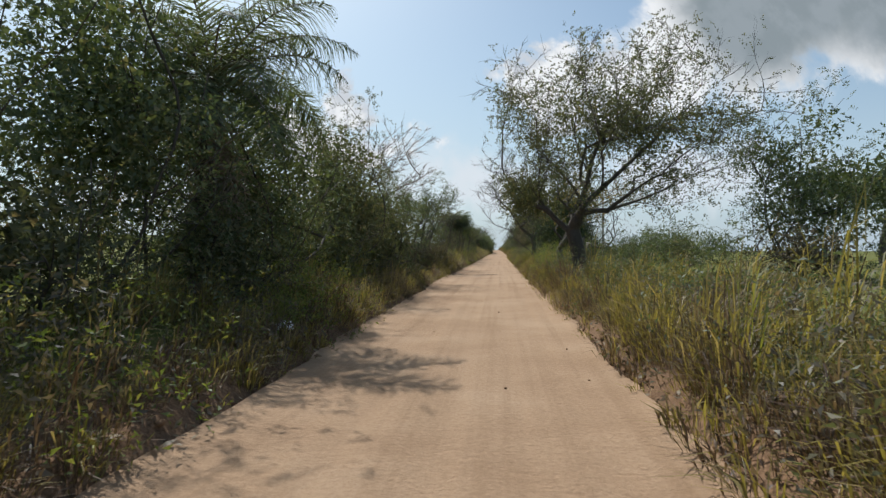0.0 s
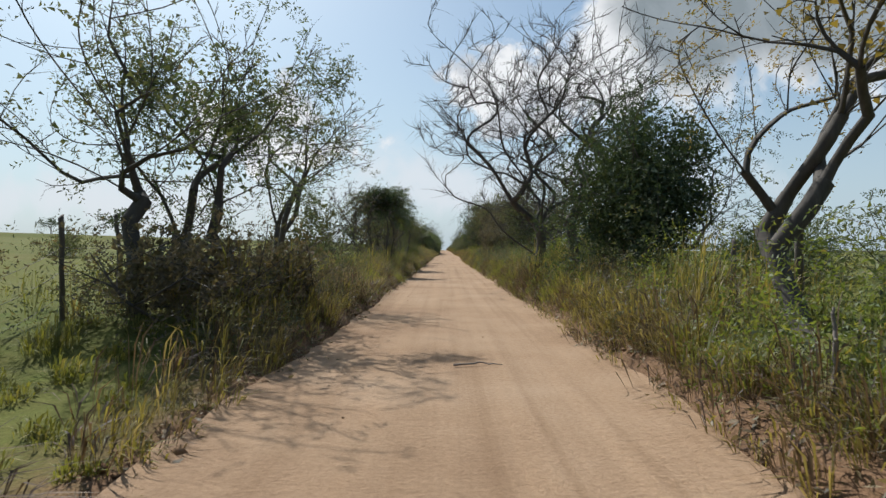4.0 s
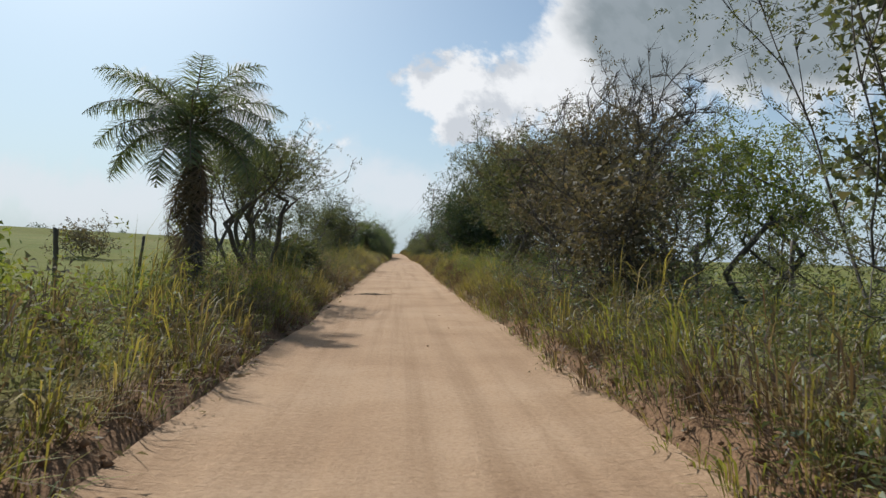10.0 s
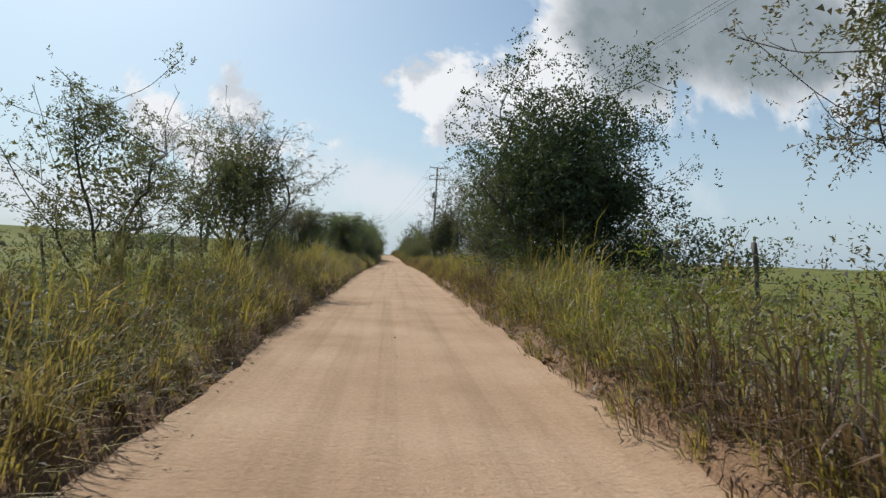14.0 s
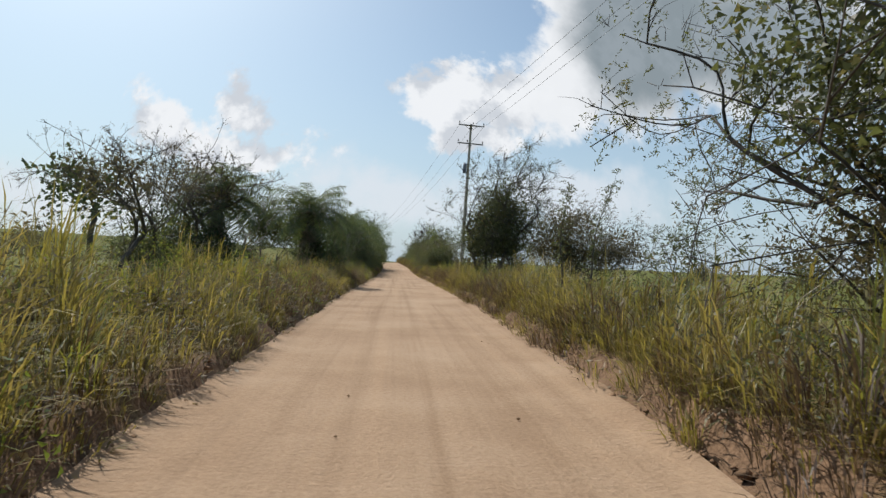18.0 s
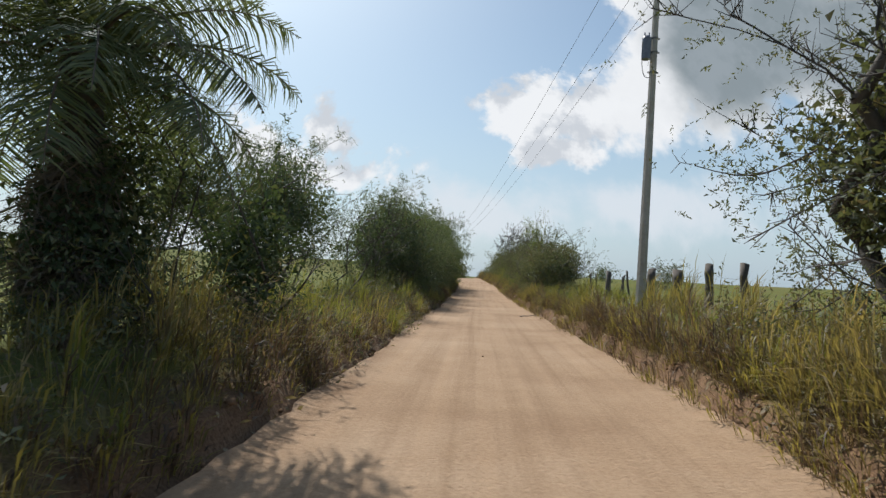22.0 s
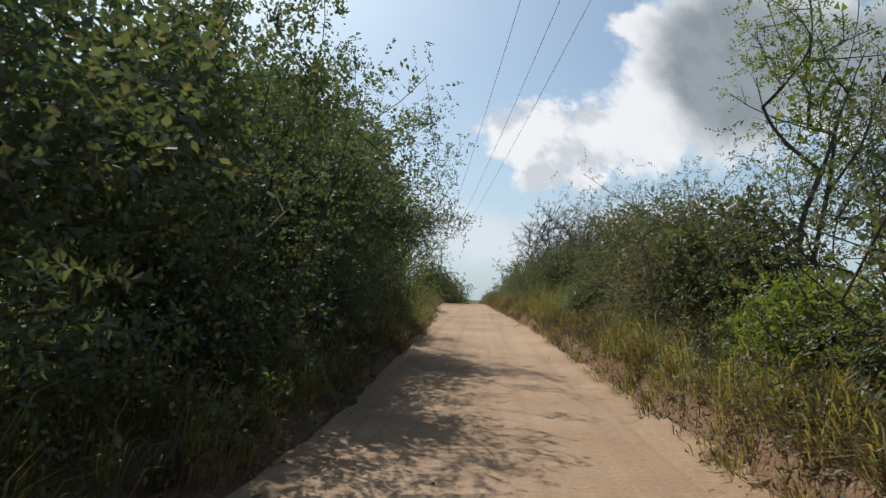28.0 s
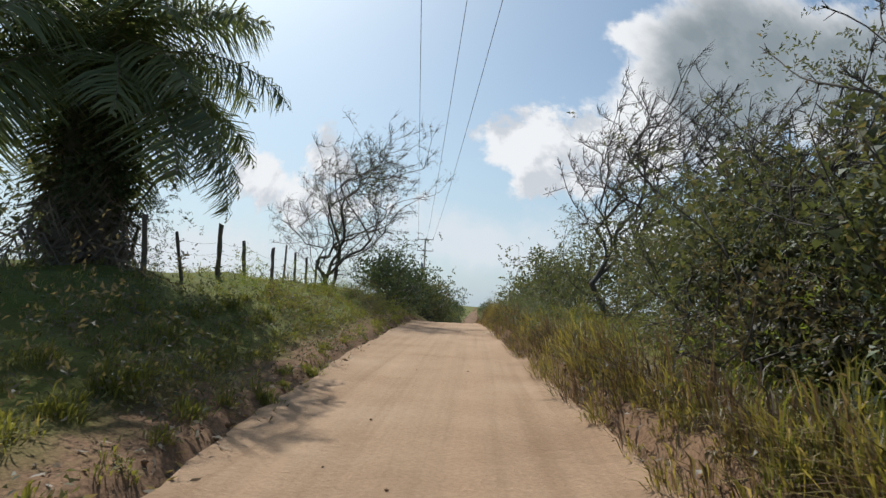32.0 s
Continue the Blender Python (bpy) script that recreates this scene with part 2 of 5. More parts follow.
M_LEAF_YELLOW = leaf_material("leaf_yellowing", (0.13, 0.11, 0.025), (0.22, 0.17, 0.035), (0.29, 0.20, 0.05), (0.15, 0.17, 0.04), 0.4)
M_PALM = leaf_material("palm_leaf", (0.065, 0.092, 0.036), (0.105, 0.135, 0.055), (0.145, 0.17, 0.072), (0.19, 0.19, 0.1), 0.38, 0.5)
M_PALM_DEAD = leaf_material("palm_leaf_dead", (0.09, 0.07, 0.05), (0.14, 0.11, 0.08), (0.19, 0.15, 0.105), (0.24, 0.19, 0.13), 0.3)
M_BARK = bark_material("bark_grey_brown", (0.038, 0.034, 0.029), (0.082, 0.073, 0.062), (0.145, 0.132, 0.115))
M_BARK_PALE = bark_material("bark_pale", (0.12, 0.10, 0.085), (0.22, 0.19, 0.165), (0.33, 0.30, 0.26))
M_POST = bark_material("weathered_post", (0.05, 0.042, 0.035), (0.11, 0.095, 0.08), (0.2, 0.175, 0.15), 14.0)
M_CONCRETE = plain_material("pole_concrete", (0.34, 0.31, 0.27), (0.46, 0.43, 0.38), 5.0, 0.85)
M_STEEL = plain_material("galvanised_steel", (0.16, 0.15, 0.14), (0.26, 0.25, 0.23), 20.0, 0.55, 0.6)
M_CAN = plain_material("blue_grey_paint", (0.11, 0.125, 0.17), (0.17, 0.19, 0.24), 9.0, 0.5)
M_WIRE = plain_material("wire_dark", (0.03, 0.03, 0.03), (0.06, 0.06, 0.06), 20.0, 0.6, 0.3)
M_CERAMIC = plain_material("insulator_brown", (0.06, 0.03, 0.02), (0.1, 0.05, 0.03), 20.0, 0.25)
M_BAG = plain_material("white_plastic", (0.75, 0.75, 0.76), (0.85, 0.85, 0.85), 12.0, 0.4)


def ground_material():
    """Pasture: green and straw drifts, with bare earth near the road's edge where the turf is thin, darkened for the
    bank's shade.
    """
    m, nt, N, L = material("pasture")
    co = N("ShaderNodeTexCoord")
    obj = co.outputs["Object"]
    n1, n2, n3 = tex_noise(nt, obj, 0.06, 5, 0.6), tex_noise(nt, obj, 1.7, 6, 0.7), tex_noise(nt, obj, 30.0, 4, 0.7)
    col = blend(nt, ramp(nt, n2, [(0.35, (0.0, 0.0, 0.0)), (0.75, (0.8, 0.8, 0.8))]),
                ramp(nt, n1, [(0.35, (0.098, 0.132, 0.028)), (0.55, (0.135, 0.150, 0.036)), (0.7, (0.175, 0.160, 0.055))]), (0.14, 0.122, 0.044))
    col = blend(nt, 0.8, col, ramp(nt, n3, [(0.25, (0.5, 0.5, 0.45)), (0.6, (1.0, 1.0, 1.0)), (0.85, (1.3, 1.3, 1.2))]), "MULTIPLY")
    sep, ab, mr = N("ShaderNodeSeparateXYZ"), N("ShaderNodeMath"), N("ShaderNodeMapRange")
    L(obj, sep.inputs[0])
    ab.operation = "ABSOLUTE"
    sub = N("ShaderNodeMath")
    sub.operation = "SUBTRACT"
    turn = N("ShaderNodeMapRange")
    turn.interpolation_type = "SMOOTHSTEP"
    L(sep.outputs[1], turn.inputs["Value"])
    turn.inputs["From Min"].default_value, turn.inputs["From Max"].default_value = 212, 254
    turn.inputs["To Min"].default_value, turn.inputs["To Max"].default_value = 0.35, -1.15
    L(sep.outputs[0], sub.inputs[0])
    L(turn.outputs["Result"], sub.inputs[1])
    L(sub.outputs[0], ab.inputs[0])
    wob = N("ShaderNodeMath")
    wob.operation = "MULTIPLY_ADD"
    L(n2, wob.inputs[0])
    wob.inputs[1].default_value = 2.2
    L(ab.outputs[0], wob.inputs[2])
    L(wob.outputs[0], mr.inputs[0])
    mr.inputs["From Min"].default_value, mr.inputs["From Max"].default_value = 3.7, 4.6
    # bare earth, its tone lowered so that the bank's shade is in the colour
    earth = ramp(nt, n3, [(0.3, (0.09, 0.055, 0.032)), (0.7, (0.26, 0.16, 0.095))])
    col = blend(nt, mr.outputs[0], earth, col)
    p, bump, out = N("ShaderNodeBsdfPrincipled"), N("ShaderNodeBump"), N("ShaderNodeOutputMaterial")
    L(col, p.inputs["Base Color"])
    p.inputs["Roughness"].default_value = 0.95
    p.inputs["Specular IOR Level"].default_value = 0.1
    bump.inputs["Distance"].default_value = 0.06
    L(n2, bump.inputs["Height"]), L(bump.outputs[0], p.inputs["Normal"]), L(p.outputs[0], out.inputs[0])
    return m


M_GROUND = ground_material()


# ---------------------------------------------------------------- mesh helpers
def fast_mesh(name, verts, faces, mat, smooth=False):
    """A mesh from numpy arrays; faces all of one size."""
    me = bpy.data.meshes.new(name)
    verts, faces = np.asarray(verts, np.float32), np.asarray(faces, np.int32)
    k = faces.shape[1]
    me.vertices.add(len(verts))
    me.vertices.foreach_set("co", verts.ravel())
    me.loops.add(faces.size)
    me.loops.foreach_set("vertex_index", faces.ravel())
    me.polygons.add(len(faces))
    me.polygons.foreach_set("loop_start", np.arange(0, faces.size, k, dtype=np.int32))
    if smooth:
        me.polygons.foreach_set("use_smooth", np.ones(len(faces), bool))
    me.materials.append(mat)
    me.update(calc_edges=True)
    return me


def part(name, me, parent, label="", at=None):
    ob = new(name, me)
    ob.parent = parent
    if at is not None:
        ob.matrix_basis = at
    return tagged(ob, label)


def thing(name, x, y, z, label, category, group="", turn=0.0):
    ob = new(name)
    ob.empty_display_size = 0.1
    ob.matrix_basis = pose(x, y, z, 0, 0, turn)
    return tagged(ob, label, category, group)


def unit(v):
    return v / np.maximum(np.linalg.norm(v, axis=-1, keepdims=True), 1e-9)


def tubes(p0, p1, r0, r1, sides):
    """One tapered prism a segment, all in one pair of arrays."""
    d = unit(p1 - p0)
    a = np.where(np.abs(d[:, 2:3]) < 0.9, np.array([[0, 0, 1.0]]), np.array([[1.0, 0, 0]]))
    s = unit(np.cross(d, a))
    t = np.cross(d, s)
    ang = np.arange(sides) * 2 * math.pi / sides
    ring = s[:, None] * np.cos(ang)[None, :, None] + t[:, None] * np.sin(ang)[None, :, None]
    lo = p0[:, None] + ring * r0[:, None, None]
    hi = p1[:, None] + ring * r1[:, None, None]
    v = np.concatenate([lo, hi], 1).reshape(-1, 3)
    i = np.arange(sides)
    f = np.stack([i, (i + 1) % sides, (i + 1) % sides + sides, i + sides], 1)
    f = (f[None] + (np.arange(len(p0)) * 2 * sides)[:, None, None]).reshape(-1, 4)
    return v, f


def join(pieces):
    vs, fs, n = [], [], 0
    for v, f in pieces:
        vs.append(v), fs.append(f + n)
        n += len(v)
    return np.concatenate(vs), np.concatenate(fs)


def leaf_quads(rng, at, size, droop=0.25, slim=0.42, along=None):
    """Folded pointed leaves at the given places, turned at random."""
    n = len(at)
    d = rng.normal(size=(n, 3)) if along is None else along + 0.6 * rng.normal(size=(n, 3))
    d[:, 2] -= droop
    d = unit(d)
    s = unit(np.cross(d, unit(rng.normal(size=(n, 3)) + np.array([0, 0, 0.8]))))
    up = np.cross(s, d)
    ln = (size * rng.uniform(0.65, 1.35, n))[:, None]
    w = ln * slim
    mid = at + d * ln * 0.45
    v = np.stack([at, mid + s * w + up * w * 0.3, at + d * ln, mid - s * w + up * w * 0.3], 1).reshape(-1, 3)
    f = (np.arange(n) * 4)[:, None] + np.array([[0, 1, 2, 3]])
    return v, f


def sprig_leaves(rng, at, size, k, whole, wide=False):
    """Leaves in two rows along short twigs that start at the given places."""
    n = len(at)
    d = unit(rng.normal(size=(n, 3)) + np.array([0, 0, 0.3]))
    s = unit(np.cross(d, rng.normal(size=(n, 3))))
    step = (size * rng.uniform(3.0, 5.5, n))[:, None, None]
    u = ((np.arange(k) + 0.5) / k)[None, :, None]
    sag = np.array([0, 0, -0.35]) * u * u
    base = at[:, None] + (d[:, None] * u + sag) * step
    sign = np.where(np.arange(k) % 2, 1.0, -1.0)[None, :, None]
    way = unit(d[:, None] * 0.55 + s[:, None] * sign * 0.85 + rng.normal(0, 0.35, (n, k, 3)) + np.array([0, 0, -0.15]))
    perp = unit(np.cross(way, d[:, None] + rng.normal(0, 0.4, (n, k, 3))))
    perp = unit(np.cross(perp, way) * 0.8 + perp * rng.uniform(-1, 1, (n, k, 1)))
    ln = (size[:, None] * rng.uniform(0.7, 1.3, (n, k)))[..., None]
    tip = base + way * ln
    a = base + way * ln * 0.42 + perp * ln * (0.5 if wide else 0.3 if whole else 0.27)
    if whole == 6:
        # rounded oblong leaves
        v = np.stack([base] + [base + way * ln * q + perp * ln * w for q, w in ((0.28, 0.2), (0.66, 0.22))] + [tip]
                     + [base + way * ln * q - perp * ln * w for q, w in ((0.66, 0.22), (0.28, 0.2))], 2).reshape(-1, 3)
        return v, (np.arange(n * k) * 6)[:, None] + np.array([[0, 1, 2, 3, 4, 5]])
    if whole:
        b = base + way * ln * 0.42 - perp * ln * 0.3
        v = np.stack([base, a, tip, b], 2).reshape(-1, 3)
        return v, (np.arange(n * k) * 4)[:, None] + np.array([[0, 1, 2, 3]])
    b = base - perp * ln * (0.3 if wide else 0.12)
    v = np.stack([b, a, tip], 2).reshape(-1, 3)
    return v, (np.arange(n * k) * 3)[:, None] + np.array([[0, 1, 2]])


def ease(v):
    v = np.clip(v, 0, 1)
    return v * v * (3 - 2 * v)


def bend(y):
    """How far the road's middle strays to the side of a straight line: a slow turn near its crest."""
    y = np.asarray(y, float)
    return -1.5 * ease((y - 212) / 42) - 0.035 * np.clip(y - 250, 0, 400)


def crest(y):
    """The road climbs a little, tops a low rise and drops away behind it."""
    y = np.asarray(y, float)
    d = np.clip(y - 248, 0, 34)
    return 1.15 * ease((y - 190) / 70) - 0.0009 * d * d - 0.0612 * np.clip(y - 282, 0, 60) - 0.004 * np.clip(y - 342, 0, 900)


STATIONS = (0, 10, 27, 56, 98, 130, 146, 166, 182, 220)


def edge_right(y):
    """Where the sand ends on one side, measured from the camera's line."""
    return np.interp(y, STATIONS, (2.4, 2.4, 2.25, 2.3, 2.2, 2.6, 2.95, 2.75, 2.5, 2.2))


def edge_left(y):
    return np.interp(y, STATIONS, (-1.7, -1.75, -2.1, -1.9, -1.95, -2.1, -2.2, -1.9, -1.7, -1.75))


def beside(x, y):
    """A place given for edges at -1.9 and 2.5, carried to where the road's edges really run."""
    return x + bend(y) + np.where(x > 0, edge_right(y) - 2.5, edge_left(y) + 1.9)


def crumble(y, k):
    """The ragged line of the cut bank."""
    return 0.09 * np.sin(1.9 * y + k) + 0.07 * np.sin(4.3 * y + 2.1 * k) + 0.05 * np.sin(0.53 * y + k)


def ground_z(x, y):
    """The height of the land: a flat road, a cut bank on either side, a rise to one side."""
    x, y = np.asarray(x, float), np.asarray(y, float)
    u = x - bend(y)
    right = u > 0
    side = np.maximum(np.where(right, u - edge_right(y), edge_left(y) - u), 0)
    cut = np.where(right, 0.17 + 0.14 * ease((y - 100) / 30), 0.14 + 0.12 * ease((y - 100) / 20) * ease((172 - y) / 12))
    bank = 0.04 * np.clip(side / 0.2, 0, 1) + cut * ease((side - 0.06 - 0.7 * crumble(y, np.where(right, 0.0, 2.4))) / 0.2) + 0.30 * np.clip((side - 0.35) / 1.7, 0, 1)
    lawn = np.where(x < 0, ease((y - 26) / 3) * ease((37 - y) / 3), 0)
    bank = bank * (1 - 0.7 * lawn)
    rough = np.clip(side / 2, 0, 1) * (0.10 * np.sin(0.9 * y + 1.3 * x) + 0.07 * np.sin(2.3 * y - 1.1 * x + 1) + 0.05 * np.sin(0.37 * y)) * (1 - 0.7 * lawn) * np.clip((45 - np.abs(x)) / 25, 0, 1)
    rise = np.where(x < -7, 0.038 * np.clip(-7 - x, 0, 600) ** 0.98, 0)
    knoll = 1.15 * ease((-2.6 - x) / 6.0) * ease((y - 221) / 12)
    fall = np.where(x > 12, -0.012 * np.clip(x - 12, 0, 400), 0)
    return bank + rough + rise + knoll + fall + crest(y)


# ---------------------------------------------------------------- ground and road
def build_ground():
    rng = np.random.default_rng(3)
    near = np.concatenate([np.arange(-9, -3.2, 0.3), np.arange(-3.2, -1.5, 0.1), np.arange(-1.5, 1.9, 0.42), np.arange(1.9, 3.7, 0.1), np.arange(3.7, 10, 0.3)])
    xs = np.concatenate([-np.geomspace(2500, 10, 36), near, np.geomspace(10.5, 2500, 36)])
    ys = np.concatenate([[-2000, -800, -300, -120, -60], np.arange(-40, -4, 1.5), np.arange(-4, 262, 0.62), np.arange(262, 284, 1.5), np.geomspace(286, 4000, 50)])
    X, Y = np.meshgrid(xs, ys)
    X = X + np.where(np.abs(X) < 200, bend(Y), 0)
    Z = ground_z(X, Y)
    u = X - bend(Y)
    inside = np.minimum(edge_right(Y) - u, u - edge_left(Y))
    Z = np.where(inside > -0.05, Z - 0.02 - 0.16 * np.clip(inside / 0.3, 0, 1), Z + np.where(np.abs(X) < 9, rng.normal(0, 0.014, X.shape), 0))
    v = np.stack([X, Y, Z], -1).reshape(-1, 3)
    nx = len(xs)
    i = (np.arange(len(ys) - 1)[:, None] * nx + np.arange(nx - 1)[None]).reshape(-1, 1)
    f = i + np.array([[0, 1, nx + 1, nx]])
    ob = new("ground", fast_mesh("ground", v, f, M_GROUND, True))
    tagged(ob, "rough green and straw-coloured pasture with bare earth beside the road", "ground", kind="structure")

    ys = np.concatenate([np.arange(-40, 290, 0.4), np.arange(290, 700, 6.0)])
    k = 23
    s = np.linspace(-1, 1, k)

    def wander(seed):
        r = np.random.default_rng(seed)
        y = ys
        out = 0.10 * np.sin(y * 0.31 + seed) + 0.07 * np.sin(y * 0.83 + 2 * seed)
        return out + r.normal(0, 0.03, len(y))

    lo, hi = bend(ys) + edge_left(ys) + 0.8 * wander(1), bend(ys) + edge_right(ys) + 0.8 * wander(2)
    X = lo[:, None] + (hi - lo)[:, None] * (s[None] + 1) / 2
    Y = np.repeat(ys[:, None], k, 1)
    rut = np.zeros_like(X)
    for c in (-0.55, 1.0, 0.25, 1.75):
        rut -= 0.018 * np.exp(-((X - bend(Y) - c - 0.08 * np.sin(Y * 0.2)) / 0.16) ** 2)
    Z = 0.012 + rut + 0.05 * np.abs(s[None]) ** 6 + rng.normal(0, 0.004, X.shape) + crest(Y)
    v = np.stack([X, Y, Z], -1).reshape(-1, 3)
    i = (np.arange(len(ys) - 1)[:, None] * k + np.arange(k - 1)[None]).reshape(-1, 1)
    f = i + np.array([[0, 1, k + 1, k]])
    ob = new("road", fast_mesh("road", v, f, M_ROAD, True))
    tagged(ob, "straight unpaved road of pale reddish sand with wheel tracks", "dirt road", kind="structure")


def build_clods():
    """Crumbs of earth and small stones along both edges of the road."""
    rng = np.random.default_rng(5)
    n = 3600
    y = rng.uniform(-2, 262, n)
    x = np.where(rng.random(n) < 0.55, edge_right(y) - 0.1 + np.abs(rng.normal(0, 0.2, n)), edge_left(y) + 0.1 - np.abs(rng.normal(0, 0.18, n)))
    stray = rng.random(n) < 0.03
    x = np.where(stray, rng.uniform(-1.5, 2.1, n), x)
    size = np.where(stray, np.minimum(rng.gamma(2.0, 0.010, n) + 0.01, 0.02), np.minimum(rng.gamma(2.0, 0.011, n) + 0.011, 0.08))
    inside = (x < edge_right(y)) & (x > edge_left(y))
    z = np.where(inside, 0.012 + crest(y), ground_z(x + bend(y), y) + 0.01) + size * 0.3
    c = np.array([[1, 0, 0], [0, 1, 0], [-1, 0, 0], [0, -1, 0], [0, 0, 0.75], [0, 0, -0.75]], float)
    v = np.stack([x + bend(y), y, z], 1)[:, None] + c[None] * size[:, None, None] * rng.uniform(0.6, 1.3, (n, 6, 1))
    f = np.array([[0, 1, 4], [1, 2, 4], [2, 3, 4], [3, 0, 4], [1, 0, 5], [2, 1, 5], [3, 2, 5], [0, 3, 5]])
    f = (f[None] + (np.arange(n) * 6)[:, None, None]).reshape(-1, 3)
    ob = new("earth_clods", fast_mesh("earth_clods", v.reshape(-1, 3), f, M_VERGE))
    tagged(ob, "loose earth clods and small stones along the road edges", "clods", kind="stuff")


build_ground()
build_clods()


# ---------------------------------------------------------------- grass
def grass_patch(name, label, mat, x0, x1, y0, y1, per_m2, height, seed, lean=0.12, blades=22, width=0.0085, pull=0.55):
    """Tussocks: each a fan of long leaves that rise and arch over, the outer ones lowest."""
    rng = np.random.default_rng(seed)
    n = int(abs(x1 - x0) * (y1 - y0) * per_m2)
    x, y = rng.uniform(x0, x1, n), rng.uniform(y0, y1, n)
    drift = 0.5 + 0.5 * np.sin(x * 1.3 + 0.7 * y + seed) * np.sin(0.41 * y + seed * 2) + rng.normal(0, 0.25, n)
    keep = drift > 0.10
    x, y, drift = x[keep], y[keep], drift[keep]
    # neighbours draw together into mounds of their own height, with hollows between
    cell = 0.85
    i, j = np.floor(x / cell), np.floor(y / cell)
    luck = [np.modf(np.abs(np.sin(i * a + j * b + 3.1) * 4375.5))[0] for a, b in ((12.99, 78.23), (39.35, 11.14), (73.16, 52.24))]
    x = x + pull * ((i + 0.25 + 0.5 * luck[0]) * cell - x)
    y = y + pull * ((j + 0.25 + 0.5 * luck[1]) * cell - y)
    mound = 1 - pull + pull * (0.9 + 1.3 * (luck[2] - 0.4))
    near = np.where(x < 0, np.clip((-1.8 - x) / 0.7, 0.55, 1), np.clip((x - 2.35) / 0.7, 0.55, 1))
    swell = 0.78 + 0.34 * np.sin(0.63 * y + seed) * np.sin(0.27 * y + 1.7 * x)
    tall = height * rng.uniform(0.6, 1.15, len(x)) * (0.7 + 0.3 * np.clip(drift, 0, 1)) * near * swell * mound
    X, Y, T = np.repeat(x, blades), np.repeat(y, blades), np.repeat(tall, blades)
    m = len(X)
    a = rng.uniform(0, 2 * math.pi, m)
    out = rng.random(m) ** 0.7
    rad = 0.07 + 0.10 * T
    X, Y = X + np.cos(a) * rad * out + rng.normal(0, 0.03, m), Y + np.sin(a) * rad * out + rng.normal(0, 0.03, m)
    X = beside(X, Y)
    a = a + rng.normal(0, 0.5, m)
    # inner leaves stand, outer ones lie over; some start part of the way up a stalk
    foot = np.where(rng.random(m) < 0.4, T * rng.uniform(0.1, 0.55, m), 0.0)
    up = T * (1.08 - 0.62 * out) * rng.uniform(0.75, 1.12, m) - 0.6 * foot
    reach = T * (0.10 + 0.62 * out) * rng.uniform(0.6, 1.2, m)
    ox, oy = np.cos(a) * reach + lean * T, np.sin(a) * reach
    b = a + math.pi / 2 + rng.normal(0, 0.5, m)
    wd = width * rng.uniform(0.6, 1.3, m)
    base = np.stack([X, Y, ground_z(X, Y) - 0.02 + foot], 1)
    w = np.stack([np.cos(b) * wd, np.sin(b) * wd, np.zeros(m)], 1)
    mid = base + np.stack([ox * 0.36, oy * 0.36, up * 0.74], 1)
    tip = base + np.stack([ox, oy, up * (1.02 - 0.5 * out * rng.random(m))], 1)
    v = np.stack([base + w * 0.4, mid + w, mid - w, tip], 1).reshape(-1, 3)
    f = np.array([[0, 1, 2], [2, 1, 3]])
    f = (f[None] + (np.arange(m) * 4)[:, None, None]).reshape(-1, 3)
    ob = new(name, fast_mesh(name, v, f, mat))
    tagged(ob, label, "grass", kind="stuff")


# ---------------------------------------------------------------- trees
def crown_points(rng, n, c, r, lump=0.35, hollow=0.5, floor_z=0.2, square=2.0):
    """Places inside an uneven egg: more of them near its skin, with bulges and gaps."""
    out = []
    ph = rng.uniform(0, 6.28, 6)
    while len(out) < n:
        d = unit(rng.normal(size=(n * 2, 3)))
        k = rng.random(n * 2) ** hollow
        k = k / (np.abs(d) ** square).sum(1) ** (1 / square)
        az, el = np.arctan2(d[:, 1], d[:, 0]), d[:, 2]
        skin = 1 + lump * (np.sin(3 * az + ph[0] + 2 * el) * 0.5 + np.sin(5 * az + ph[1] - 3 * el) * 0.35 + np.sin(7 * el + ph[2] + az) * 0.35)
        p = np.array(c) + d * np.array(r) * (k * skin)[:, None]
        out.extend(p[p[:, 2] > floor_z])
    return np.array(out[:n])


